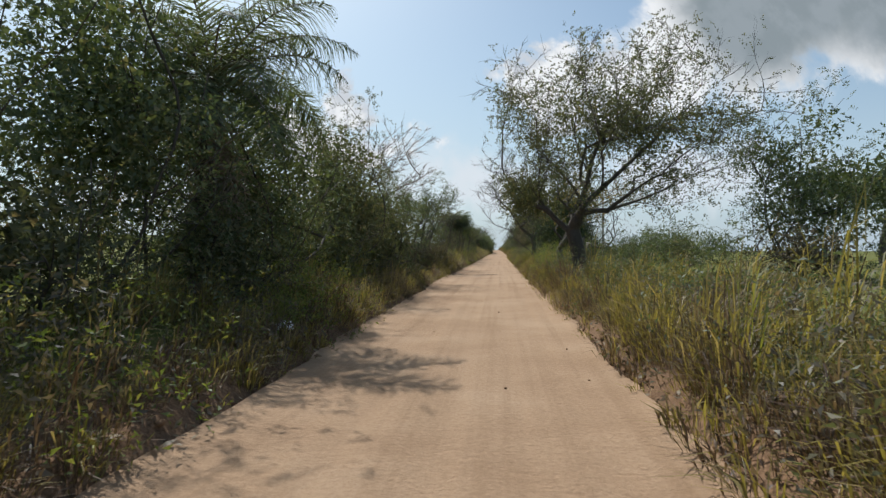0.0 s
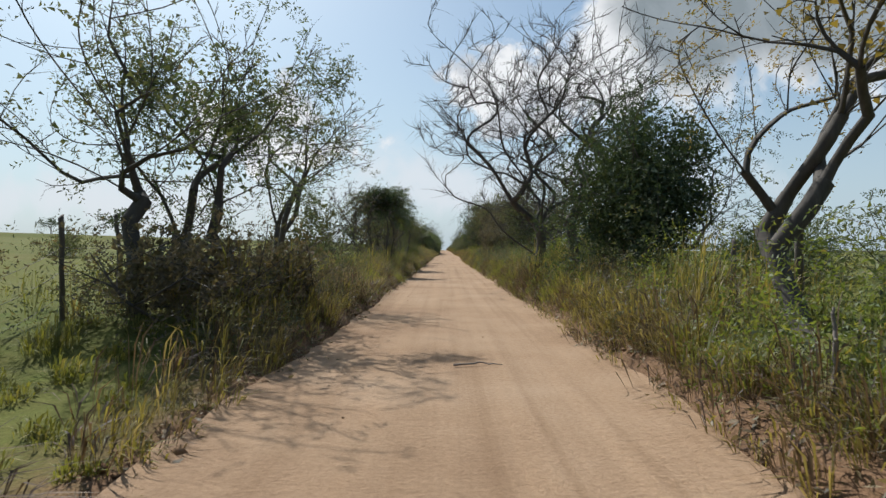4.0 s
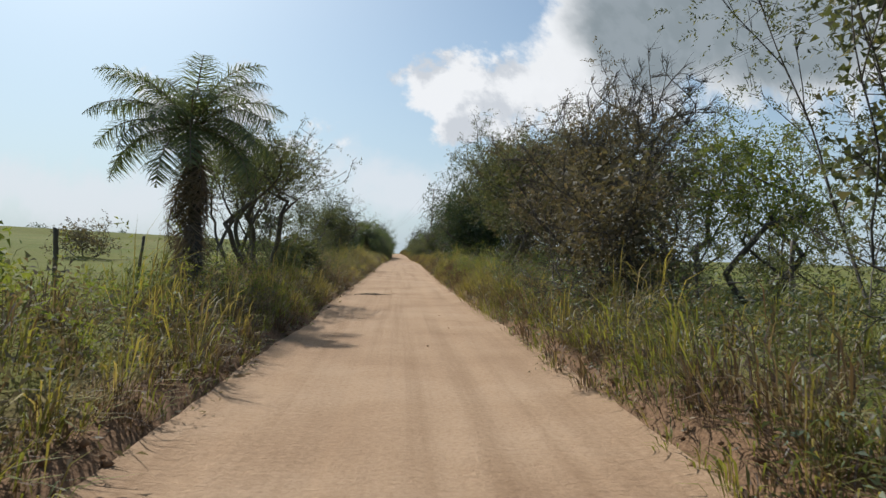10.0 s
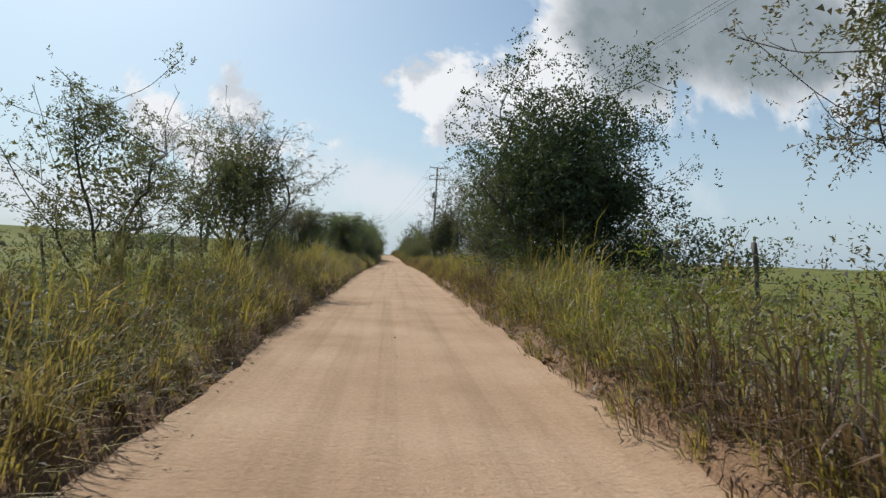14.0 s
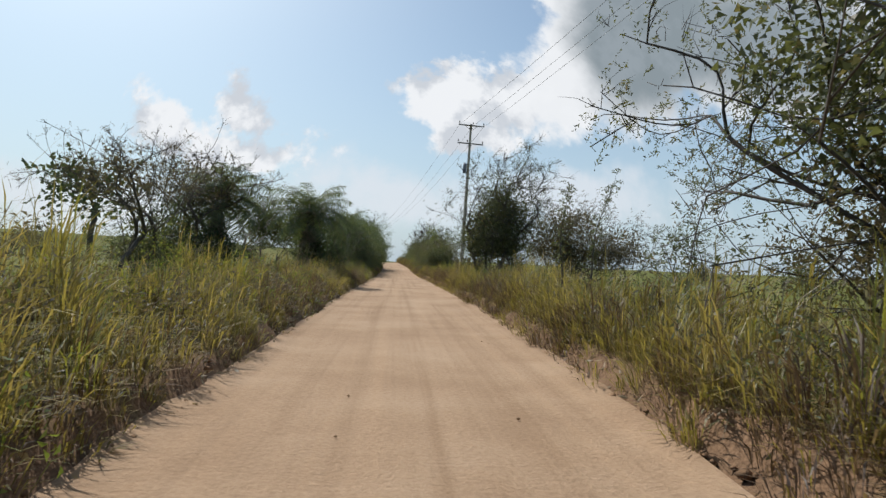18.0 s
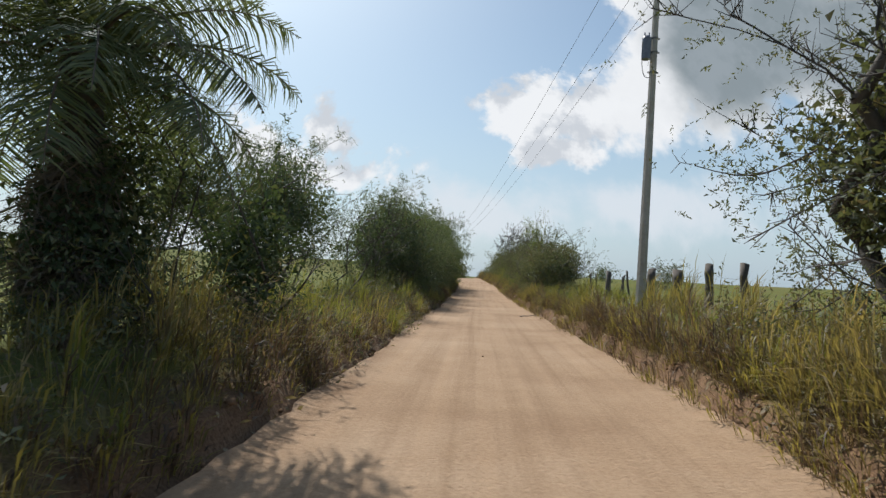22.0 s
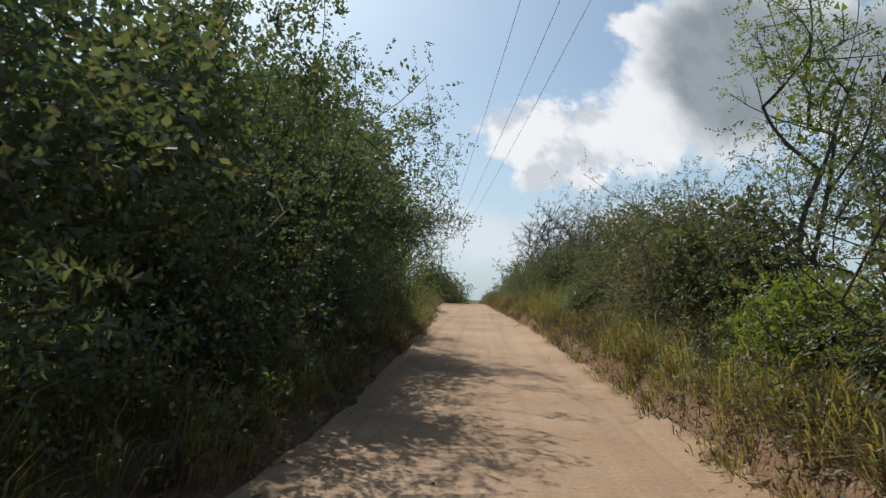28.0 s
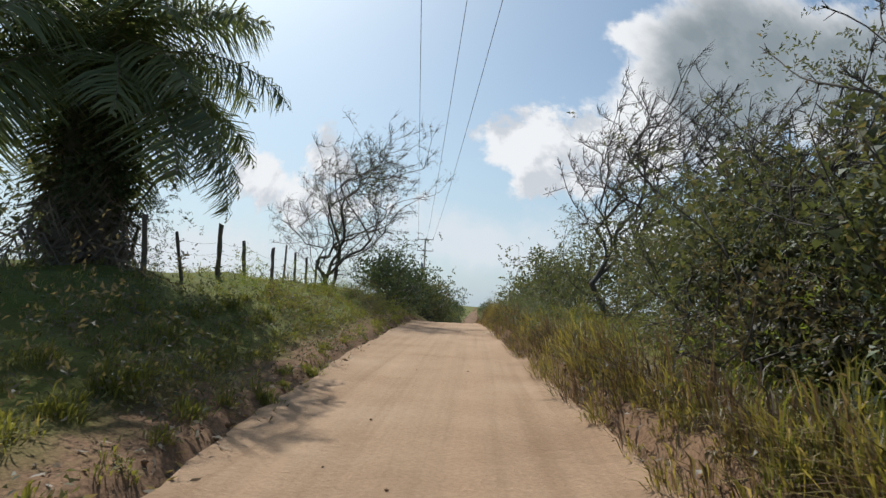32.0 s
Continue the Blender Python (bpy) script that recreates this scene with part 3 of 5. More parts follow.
def branch_net(rng, trunk, targets, step, crook):
    """Limbs that reach from a trunk to every target, thick where many pass."""
    pos = [np.array(p, float) for p in trunk]
    par = [-1] + list(range(len(trunk) - 1))
    start = max(1, len(trunk) // 2)
    order = np.argsort(np.linalg.norm(targets - pos[-1], axis=1))
    P = np.zeros((len(targets) * 14 + len(trunk) + 10, 3))
    P[:len(pos)] = pos
    n = len(pos)
    D = np.zeros_like(P)
    D[1:n] = unit(P[1:n] - P[:n - 1])
    ends = []
    for t in targets[order]:
        way = t - P[start:n]
        d = np.linalg.norm(way, axis=1)
        ahead = (way * D[start:n]).sum(1) / np.maximum(d, 1e-6)
        i = start + int(np.argmin(d * (1.9 - 0.9 * ahead) + 0.5 * np.maximum(0, P[start:n, 2] - t[2])))
        a, go = P[i].copy(), D[i].copy()
        ln = float(np.linalg.norm(t - a))
        k = int(min(9, max(1, math.ceil(ln / step))))
        side = rng.normal(size=3) * crook * min(ln, 1.2) + go * 0.07 * ln
        for j in range(1, k + 1):
            s = j / k
            q = a + (t - a) * s + side * math.sin(s * math.pi) + rng.normal(size=3) * crook * 0.5 * ln / k * (s < 1)
            if n >= len(P):
                break
            P[n] = q
            par.append(i if j == 1 else n - 1)
            D[n] = unit(q - P[par[-1]])
            n += 1
        ends.append(n - 1)
    par = np.array(par[:n])
    Q = P[:n]
    # ease the kinks: every node drifts towards its parent and its child
    kid = np.full(n, -1)
    kid[par[1:]] = np.arange(1, n)
    free = np.where((kid >= 0) & (np.arange(n) >= len(trunk)))[0]
    for _ in range(22):
        Q[free] = 0.5 * Q[free] + 0.25 * Q[par[free]] + 0.25 * Q[kid[free]]
    return Q, par, np.array(ends)


def limb_arrays(P, par, tip, power, trunk_r=None):
    n = len(P)
    load = np.zeros(n)
    kids = np.bincount(par[1:], minlength=n)
    load[kids == 0] = 1
    for i in range(n - 1, 0, -1):
        load[par[i]] += load[i]
    r = tip * np.maximum(load, 1) ** power
    if trunk_r:
        r *= np.where(r > tip * 2, (trunk_r / r[0]) ** (np.log(np.maximum(r / tip, 1)) / math.log(max(r[0] / tip, 1.01))), 1)
    i = np.arange(1, n)
    return P[par[i]], P[i], np.minimum(r[par[i]], r[i] * 1.25), r[i]


def limb_mesh(name, segs, mat):
    p0, p1, r0, r1 = segs
    fat, mid = r1 > 0.05, (r1 <= 0.05) & (r1 > 0.014)
    thin = r1 <= 0.014
    ext = p1 + unit(p1 - p0) * r1[:, None] * 0.5
    pieces = [tubes(p0[s], ext[s], r0[s], r1[s], k) for s, k in ((fat, 8), (mid, 3), (thin, 3)) if s.any()]
    stout = r1 > 0.085
    if stout.any():
        # swollen knuckles where stout limbs meet
        el, az = np.meshgrid(np.linspace(-1.4, 1.4, 5), np.arange(8) * math.pi / 4, indexing="ij")
        ball = np.stack([np.cos(el) * np.cos(az), np.cos(el) * np.sin(az), np.sin(el)], -1).reshape(-1, 3)
        at, r = p1[stout], r1[stout]
        v = (at[:, None] + ball[None] * r[:, None, None]).reshape(-1, 3)
        q = np.array([(i * 8 + j, i * 8 + (j + 1) % 8, i * 8 + 8 + (j + 1) % 8, i * 8 + 8 + j) for i in range(4) for j in range(8)])
        pieces.append((v, (q[None] + (np.arange(len(at)) * 40)[:, None, None]).reshape(-1, 4)))
    return fast_mesh(name, *join(pieces), mat, True)


SEED = [100]


def tree(x, y, h, rx, label, ry=None, low=0.35, leaves=9000, leaf=0.072, mat=None, bark=None, n=130, twigs=0, wind=0.0,
         stems=1, trunk_r=0.14, lean=(0.0, 0.0), group="roadside trees", name="tree", category="tree", lump=0.35,
         spread=0.30, crook=0.10, tip=0.0085, fork=None, hollow=0.36, inner=0.08, square=2.0, skirt=0.0, broad=False, boughs=(), off=(0.0, 0.0), clump=0.6, gnarl=0.08):
    """A tree at (x, y): its stems and limbs, fine bare twigs where asked for, and a crown of single leaves."""
    SEED[0] += 1
    twigs = int(twigs * 0.45)
    rng = np.random.default_rng(SEED[0])
    ry = ry or rx
    z0 = float(ground_z(x, y)) - 0.06
    t = thing(name, x, y, z0, label, category, group)
    zc, rz = h * (low + (1 - low) / 2), h * (1 - low) / 2
    net = []
    ends_all = []
    for s in range(stems):
        jog = np.array([rng.normal(0, 0.22), rng.normal(0, 0.3), 0]) * (stems > 1)
        fk = (fork if fork is not None else max(0.4, h * low * (0.9 if stems == 1 else 0.55))) * rng.uniform(0.85, 1.1)
        aim = np.array([lean[0], lean[1], 0]) + jog * 2.2
        bend = rng.normal(0, 0.03, 2)
        tr = [np.array([jog[0] + aim[0] * q + bend[0] * math.sin(q * 5) * fk, jog[1] + aim[1] * q + bend[1] * math.sin(q * 4) * fk, fk * q])
              for q in (0, 0.08, 0.25, 0.45, 0.65, 0.85, 1.0)]
        c = (lean[0] + jog[0] * 2 + off[0], lean[1] + jog[1] * 2 + off[1], zc)
        pts = crown_points(rng, n // stems, c, (rx, ry, rz), lump, hollow, 0.15, square)
        m = int(skirt * n / stems)
        if m:
            az = rng.uniform(0, 6.283, m)
            rr = rng.uniform(0.45, 1.0, m)
            low_pts = np.stack([c[0] + np.cos(az) * rr * rx, c[1] + np.sin(az) * rr * ry, rng.uniform(0.2, h * 0.42, m)], 1)
            pts = np.concatenate([pts, low_pts])
        for bx, by, bz, br in boughs:
            pts = np.concatenate([pts, np.array([bx, by, bz]) + unit(rng.normal(size=(20, 3))) * br * rng.random((20, 1)) ** 0.5])
        over = np.abs(pts[:, 0] + x - 0.35) < 1.7
        pts[over, 2] = np.maximum(pts[over, 2], 2.7)
        if wind:
            pts[:, 0] += wind * np.clip(pts[:, 2] / h, 0, 1) ** 1.6
        P, par, ends = branch_net(rng, tr, pts, max(0.34, h * 0.068), crook)
        # limbs wind from side to side as they grow
        q = P * np.array([2.3, 2.1, 2.6]) * (7 / h) ** 0.5
        sway = np.stack([np.sin(q[:, 2] + 0.8 * q[:, 1] + s), np.sin(1.2 * q[:, 0] + 0.9 * q[:, 2] + 2 * s), 0.6 * np.sin(q[:, 0] - 1.1 * q[:, 1])], 1)
        P = P + gnarl * sway * np.clip(P[:, 2:3] / (0.3 * h) - 0.15, 0, 1) * (h / 7)
        segs = limb_arrays(P, par, tip, 0.47, trunk_r / stems ** 0.35)
        # flare of the foot
        foot = P[par[1:]][:, 2] < 0.1
        segs[2][foot] *= 1.35
        if skirt:
            # most of the last twigs are lost from sight among the leaves
            tips = np.bincount(par[1:], minlength=len(P))[1:] == 0
            stay = ~tips | (rng.random(len(tips)) < 0.4)
            segs = tuple(q[stay] for q in segs)
        net.append(segs)
        ends_all.append((P, par, ends))
    for segs in net:
        part("trunk" if stems == 1 else "stem", limb_mesh("trunk", segs, bark or M_BARK), t)
    if twigs:
        a = np.concatenate([P[ends] for P, par, ends in ends_all])
        b = np.concatenate([P[par[ends]] for P, par, ends in ends_all])
        out = unit(a - b)
        k = max(1, twigs // len(a))
        A = np.repeat(a + 0.0, k, 0) - np.repeat(a - b, k, 0) * rng.random((len(a) * k, 1)) * 0.9
        D = unit(np.repeat(out, k, 0) + rng.normal(0, 0.55, (len(A), 3)) + np.array([0.5 * (wind > 0), 0, 0.25]))
        ln = rng.uniform(0.25, 0.75, (len(A), 1)) * (h / 8)
        B = A + D * ln * 0.55
        D2 = unit(D + rng.normal(0, 0.35, D.shape) + np.array([0.45 * (wind > 0), 0, 0.0]))
        C = B + D2 * ln * 0.5
        r = np.full(len(A), tip * 0.8)
        two = rng.random(len(A)) < 0.3
        pieces = [tubes(A, B, r, r * 0.55, 3), tubes(B[two], C[two], r[two] * 0.55, r[two] * 0.2, 3)]
        tagged(part("brushwood", fast_mesh("brushwood", *join(pieces), bark or M_BARK, True), t, "spray of fine leafless twigs"), kind="stuff")
    if leaves:
        # leaves sit round the outer third of each limb
        a = np.concatenate([P[ends] for P, par, ends in ends_all])
        b = np.concatenate([P[par[ends]] for P, par, ends in ends_all])
        whole = broad or (4 if leaf >= 0.1 else 0)
        leaf = leaf * (1.05 if whole else 1.14)
        k = 7 if whole else 10
        m = max(8, int(leaves * (1.0 if whole else 1.25) * (1 - inner)) // k)
        # leaves gather in clumps with gaps between them
        w = a * 2.1 * (6 / h) ** 0.5 + rng.uniform(0, 6.28, 3)
        w = np.clip(0.5 + 0.33 * (np.sin(w[:, 0] + 0.7 * w[:, 2]) + np.sin(w[:, 1] - 0.5 * w[:, 0]) + np.sin(w[:, 2] * 1.3)), 0.04, 1) ** 1.6
        w = w + (0.35 if skirt else 0.03)
        for bx, by, bz, br in boughs:
            w = w + 0.6 * (np.linalg.norm(a - np.array([bx, by, bz]), axis=1) < br * 1.1)
        pick = rng.choice(len(a), m, p=w / w.sum())
        q = a[pick] - (a - b)[pick] * (rng.random((m, 1)) ** 1.3)
        q = q + np.clip(rng.normal(0, 1, (m, 3)), -1.6, 1.6) * 1.5 * clump * spread * (h / 6) ** 0.5 * rng.uniform(0.3, 1.1, (len(a), 1))[pick]
        q[:, 2] = np.maximum(q[:, 2], 0.15)
        v, f = sprig_leaves(rng, q, np.full(m, leaf), k, whole)
        v[:, 2] = np.maximum(v[:, 2], 0.05)
        m = int(leaves * inner * 0.75)
        if m > 20:
            # the shaded mass inside the crown
            c = np.array([lean[0] + off[0] + wind * 0.4, lean[1] + off[1], zc])
            q = a[rng.integers(0, len(a), m)]
            q = c + (q - c) * rng.uniform(0.2, 1.0, (m, 1)) ** 0.55 * 0.8 + rng.normal(0, 0.08, (m, 3))
            far = np.linalg.norm((q - c) / np.array([rx, ry, rz]), axis=1)[:, None]
            if not boughs:
                q = np.where(far > 0.74, c + (q - c) * 0.7 / np.maximum(far, 0.1), q)
            q[:, 2] = np.maximum(q[:, 2], 0.15)
            v2, f2 = sprig_leaves(rng, q, np.full(m, max(0.12, leaf * 1.3)), 1, False, True)
            part("inner_foliage", fast_mesh("inner_foliage", v2, f2, mat or M_LEAF), t)
        part("crown", fast_mesh("crown", v, f, mat or M_LEAF), t)
    return t


def sapling(x, y, h, lean, label, seed):
    """One bare rod with leaves set close along its upper part."""
    rng = np.random.default_rng(seed)
    t = thing("sapling", x, y, float(ground_z(x, y)) - 0.05, label, "sapling", "saplings")
    q = np.linspace(0, 1, 15)
    P = np.stack([lean * q ** 1.6 + 0.05 * np.sin(q * 9), 0.06 * np.sin(q * 7 + seed), h * q], 1)
    ang = np.arange(6) * math.pi / 3
    r = 0.035 * (1.08 - q)
    v = P[:, None] + np.stack([np.cos(ang), np.sin(ang), 0 * ang], 1)[None] * r[:, None, None]
    f = [(i * 6 + k, i * 6 + (k + 1) % 6, i * 6 + 6 + (k + 1) % 6, i * 6 + 6 + k) for i in range(14) for k in range(6)]
    part("stem", fast_mesh("stem", v.reshape(-1, 3), np.array(f), M_BARK, True), t)
    u = 0.3 + 0.7 * rng.random(90)
    at = np.stack([np.interp(u, q, P[:, k]) for k in range(3)], 1) + rng.normal(0, 0.05, (90, 3))
    part("crown", fast_mesh("crown", *sprig_leaves(rng, at, np.full(90, 0.065), 8, 6), M_LEAF), t)
    return t


def palm(x, y, h, span, label, fronds=30, trunk_r=0.2, skirt=14, seed=1, group="palms", blade=1.0):
    """A feather palm: ringed trunk, arching fronds one by one, a skirt of hanging dead ones."""
    rng = np.random.default_rng(seed)
    z0 = float(ground_z(x, y)) - 0.05
    t = thing("palm_tree", x, y, z0, label, "palm tree", group)
    ht = h - span * 0.43
    zs = np.linspace(0, ht, 26)
    px = 0.12 * np.sin(zs * 0.5 + seed)
    P = np.stack([px, px * 0.4, zs], 1)
    r = trunk_r * (1.15 - 0.15 * zs / ht) * (1 + 0.10 * (np.arange(26) % 2)) + 0.10 * np.exp(-zs * 3)
    part("trunk", fast_mesh("trunk", *tubes(P[:-1], P[1:] + [0, 0, 0.03], r[:-1] * 1.08, r[1:], 12), M_BARK, False), t)
    top = P[-1]
    protos = []
    for dead in (False, False, False, True, True):
        m = 22 if not dead else 16
        L = span * 0.56 * rng.uniform(0.9, 1.1) * (0.8 if dead else 1)
        s = np.linspace(0, 1, m)
        # a rib that rises and then arches over
        ang = radians(60 if not dead else -25) - s ** 1.4 * radians(84 if not dead else 60)
        dx, dz = np.cos(ang), np.sin(ang)
        rib = np.concatenate([[[0, 0, 0]], np.cumsum(np.stack([dx, 0 * dx, dz], 1), 0) * (L / m)])[:m]
        tang = np.stack([dx, 0 * dx, dz], 1)
        r = 0.022 * (1.05 - s) + 0.004
        me_rib = fast_mesh("frond", *tubes(rib[:-1], rib[1:], r[:-1], r[1:], 5), M_PALM_DEAD)
        per = 4
        idx = np.repeat(np.arange(2, m), per * 2)
        sgn = np.tile(np.repeat([1.0, -1.0], per), m - 2)
        base = rib[idx] + tang[idx] * rng.uniform(0, L / m, (len(idx), 1))
        llen = span * 0.165 * np.sin(np.clip(s[idx] * 0.9 + 0.14, 0, 1) * math.pi) ** 0.6 * rng.uniform(0.8, 1.15, len(idx))
        up = np.cross(tang[idx], [0, 1.0, 0]) * -1
        d = unit(np.stack([0 * sgn, sgn, 0 * sgn], 1) * 0.95 + tang[idx] * 0.65 + up * rng.uniform(-0.4, 0.6, (len(idx), 1)) - np.array([0, 0, 0.15]))
        if dead:
            d = unit(d + rng.normal(0, 0.3, d.shape))
        mid = base + d * llen[:, None] * 0.55
        d2 = unit(d + np.array([0, 0, -0.75 if not dead else -1.3]))
        tip = mid + d2 * llen[:, None] * 0.5
        w = unit(np.cross(d, up)) * (0.008 + 0.0008 * span) * blade
        w2 = w * 0.8
        n = len(idx)
        v = np.stack([base - w, base + w, mid + w2, mid - w2, tip + w * 0.15, tip - w * 0.15], 1).reshape(-1, 3)
        f = np.array([[0, 1, 2, 3], [3, 2, 4, 5]])
        f = (f[None] + (np.arange(n) * 6)[:, None, None]).reshape(-1, 4)
        protos.append((me_rib, fast_mesh("leaf_blade", v, f, M_PALM_DEAD if dead else M_PALM)))
    for i in range(fronds):
        az = i * 137.5 + rng.normal(0, 9)
        tilt = 24 - 92 * ((i + 0.5) / fronds) ** 0.85
        m = Matrix.Translation(top) @ pose(0, 0, 0, 0, 0, az) @ pose(0, 0, 0, rng.normal(0, 8), -tilt + 8, 0) @ pose(0.06, 0, 0)
        rib = part("frond", protos[i % 3][0], t, at=m)
        tagged(part("leaf_blade", protos[i % 3][1], rib), kind="stuff")
    for i in range(skirt):
        m = Matrix.Translation(top - Vector((0, 0, rng.uniform(0.05, ht * 0.6)))) @ pose(0, 0, 0, 0, 0, i * 137.5 + 40) @ pose(0, 0, 0, 0, 46 + rng.normal(0, 8), 0) @ pose(trunk_r * 0.6, 0, 0)
        rib = part("dead_frond", protos[3 + i % 2][0], t, "hanging dry brown frond", at=m)
        tagged(part("leaf_blade", protos[3 + i % 2][1], rib), kind="stuff")
    return t


# ---------------------------------------------------------------- poles, wires, fences
def solid(name, mat, build):
    bm = bmesh.new()
    build(bm)
    me = bpy.data.meshes.new(name)
    bm.to_mesh(me)
    bm.free()
    me.materials.append(mat)
    return me


def box(bm, sx, sy, sz, m=Matrix(), bevel=0.0):
    r = bmesh.ops.create_cube(bm, size=1, matrix=m @ Matrix.Diagonal((sx, sy, sz, 1)))
    if bevel:
        es = list({e for q in r["verts"] for e in q.link_edges})
        bmesh.ops.bevel(bm, geom=es, offset=bevel, segments=1, affect="EDGES")


def cone(bm, r0, r1, z0, z1, sides=12, m=Matrix()):
    bmesh.ops.create_cone(bm, cap_ends=True, segments=sides, radius1=r0, radius2=r1, depth=z1 - z0, matrix=m @ Matrix.Translation((0, 0, (z0 + z1) / 2)))


def utility_pole(x, y, h, label, turn=0.0, tilt=0.0, arms=True):
    z0 = float(ground_z(x, y)) - 0.2
    t = thing("utility_pole", x, y, z0, label, "utility pole", "utility poles")
    t.matrix_basis = pose(x, y, z0, 0, tilt, turn)
    part("shaft", solid("shaft", M_CONCRETE, lambda bm: cone(bm, 0.165, 0.085, 0, h + 0.2, 8)), t, "tapered eight-sided concrete shaft")
    if not arms:
        return t
    zt = h + 0.2

    def arm(bm):
        box(bm, 2.05, 0.075, 0.09, Matrix(), 0.008)
        box(bm, 0.24, 0.26, 0.05)

    def insulator(bm):
        cone(bm, 0.012, 0.012, 0, 0.10, 6)
        for i in range(3):
            cone(bm, 0.055 - 0.008 * i, 0.03, 0.08 + 0.05 * i, 0.12 + 0.05 * i, 10)

    me_i = solid("insulator", M_CERAMIC, insulator)
    me_a = solid("crossarm", M_STEEL, arm)
    for z, pts in ((zt - 0.12, (-0.97, 0.12, 0.97)), (zt - 1.55, (-0.97, -0.25, 0.97))):
        a = part("crossarm", me_a, t, "galvanised steel crossarm", pose(0.03, -0.10, z))
        for px in pts:
            part("insulator", me_i, a, at=pose(px, 0, 0.045))

    def transformer(bm):
        cone(bm, 0.14, 0.14, 0, 0.66, 14)
        cone(bm, 0.15, 0.10, 0.66, 0.74, 14)
        box(bm, 0.08, 0.30, 0.08, Matrix.Translation((0.05, 0.16, 0.3)))
        for i in (-0.07, 0.07):
            cone(bm, 0.03, 0.02, 0.66, 0.86, 8, Matrix.Translation((i, 0, 0)))

    part("transformer", solid("transformer", M_CAN, transformer), t, "blue-grey transformer can", pose(-0.28, -0.10, zt - 3.9))

    def band(bm):
        cone(bm, 0.125, 0.125, 0, 0.05, 10)
        box(bm, 0.34, 0.05, 0.04, Matrix.Translation((0, 0, 0.025)))

    me_b = solid("steel_band", M_STEEL, band)
    for z in (zt - 3.2, zt - 3.65, zt - 4.3, zt - 0.35, zt - 1.7):
        part("steel_band", me_b, t, at=pose(0, 0, z))
    s = np.linspace(0, 1, 9)
    loop = np.stack([-0.42 + 0.3 * s ** 3, -0.12 + 0 * s, zt - 3.35 - 1.15 * np.sin(s * 1.75)], 1)
    part("cable", fast_mesh("cable", *tubes(loop[:-1], loop[1:], np.full(8, 0.012), np.full(8, 0.012), 5), M_WIRE), t)

    def brace(bm):
        for s in (-1, 1):
            box(bm, 0.62, 0.02, 0.03, Matrix.Translation((s * 0.28, 0, -0.2)) @ Matrix.Rotation(-s * 0.7, 4, "Y"))

    part("brace", solid("brace", M_STEEL, brace), t, at=pose(0.03, -0.12, zt - 0.12))
    return t


def power_line(points_a, points_b, sag, label):
    """Wires between two crossarms, hanging in a shallow curve."""
    for a, b in zip(points_a, points_b):
        a, b = np.array(a), np.array(b)
        s = np.linspace(0, 1, 60)[:, None]
        P = a + (b - a) * s - np.array([0, 0, 1.0]) * sag * 4 * s * (1 - s)
        r = np.full(59, 0.0085)
        ob = new("overhead_wire", fast_mesh("overhead_wire", *tubes(P[:-1], P[1:], r, r, 5), M_WIRE, True))
        tagged(ob, label, "overhead wire", "power line")


def post_mesh(rng, h, r):
    """A rough round post, a little bent, with an axe-cut top."""
    zs = np.linspace(-0.35, h, 7)
    c = np.stack([np.cumsum(rng.normal(0, 0.012, 7)), np.cumsum(rng.normal(0, 0.012, 7)), zs], 1)
    rr = r * rng.uniform(0.85, 1.12, 7)
    k = 8
    ang = np.arange(k) * 2 * math.pi / k
    v = c[:, None] + np.stack([np.cos(ang), np.sin(ang), 0 * ang], 1)[None] * rr[:, None, None] * rng.uniform(0.9, 1.1, (7, k, 1))
    v[-1, :, 2] += np.cos(ang) * r * 0.5
    f = []
    for i in range(6):
        for j in range(k):
            f.append((i * k + j, i * k + (j + 1) % k, (i + 1) * k + (j + 1) % k, (i + 1) * k + j))
    vv = np.concatenate([v.reshape(-1, 3), [c[-1]]])
    n = 7 * k
    for j in range(0, k):
        f.append((6 * k + j, 6 * k + (j + 1) % k, n, n))
    me = bpy.data.meshes.new("post")
    me.from_pydata([tuple(p) for p in vv], [], [q if q[2] != q[3] else q[:3] for q in f])
    me.materials.append(M_POST)
    me.polygons.foreach_set("use_smooth", [True] * len(me.polygons))
    return me


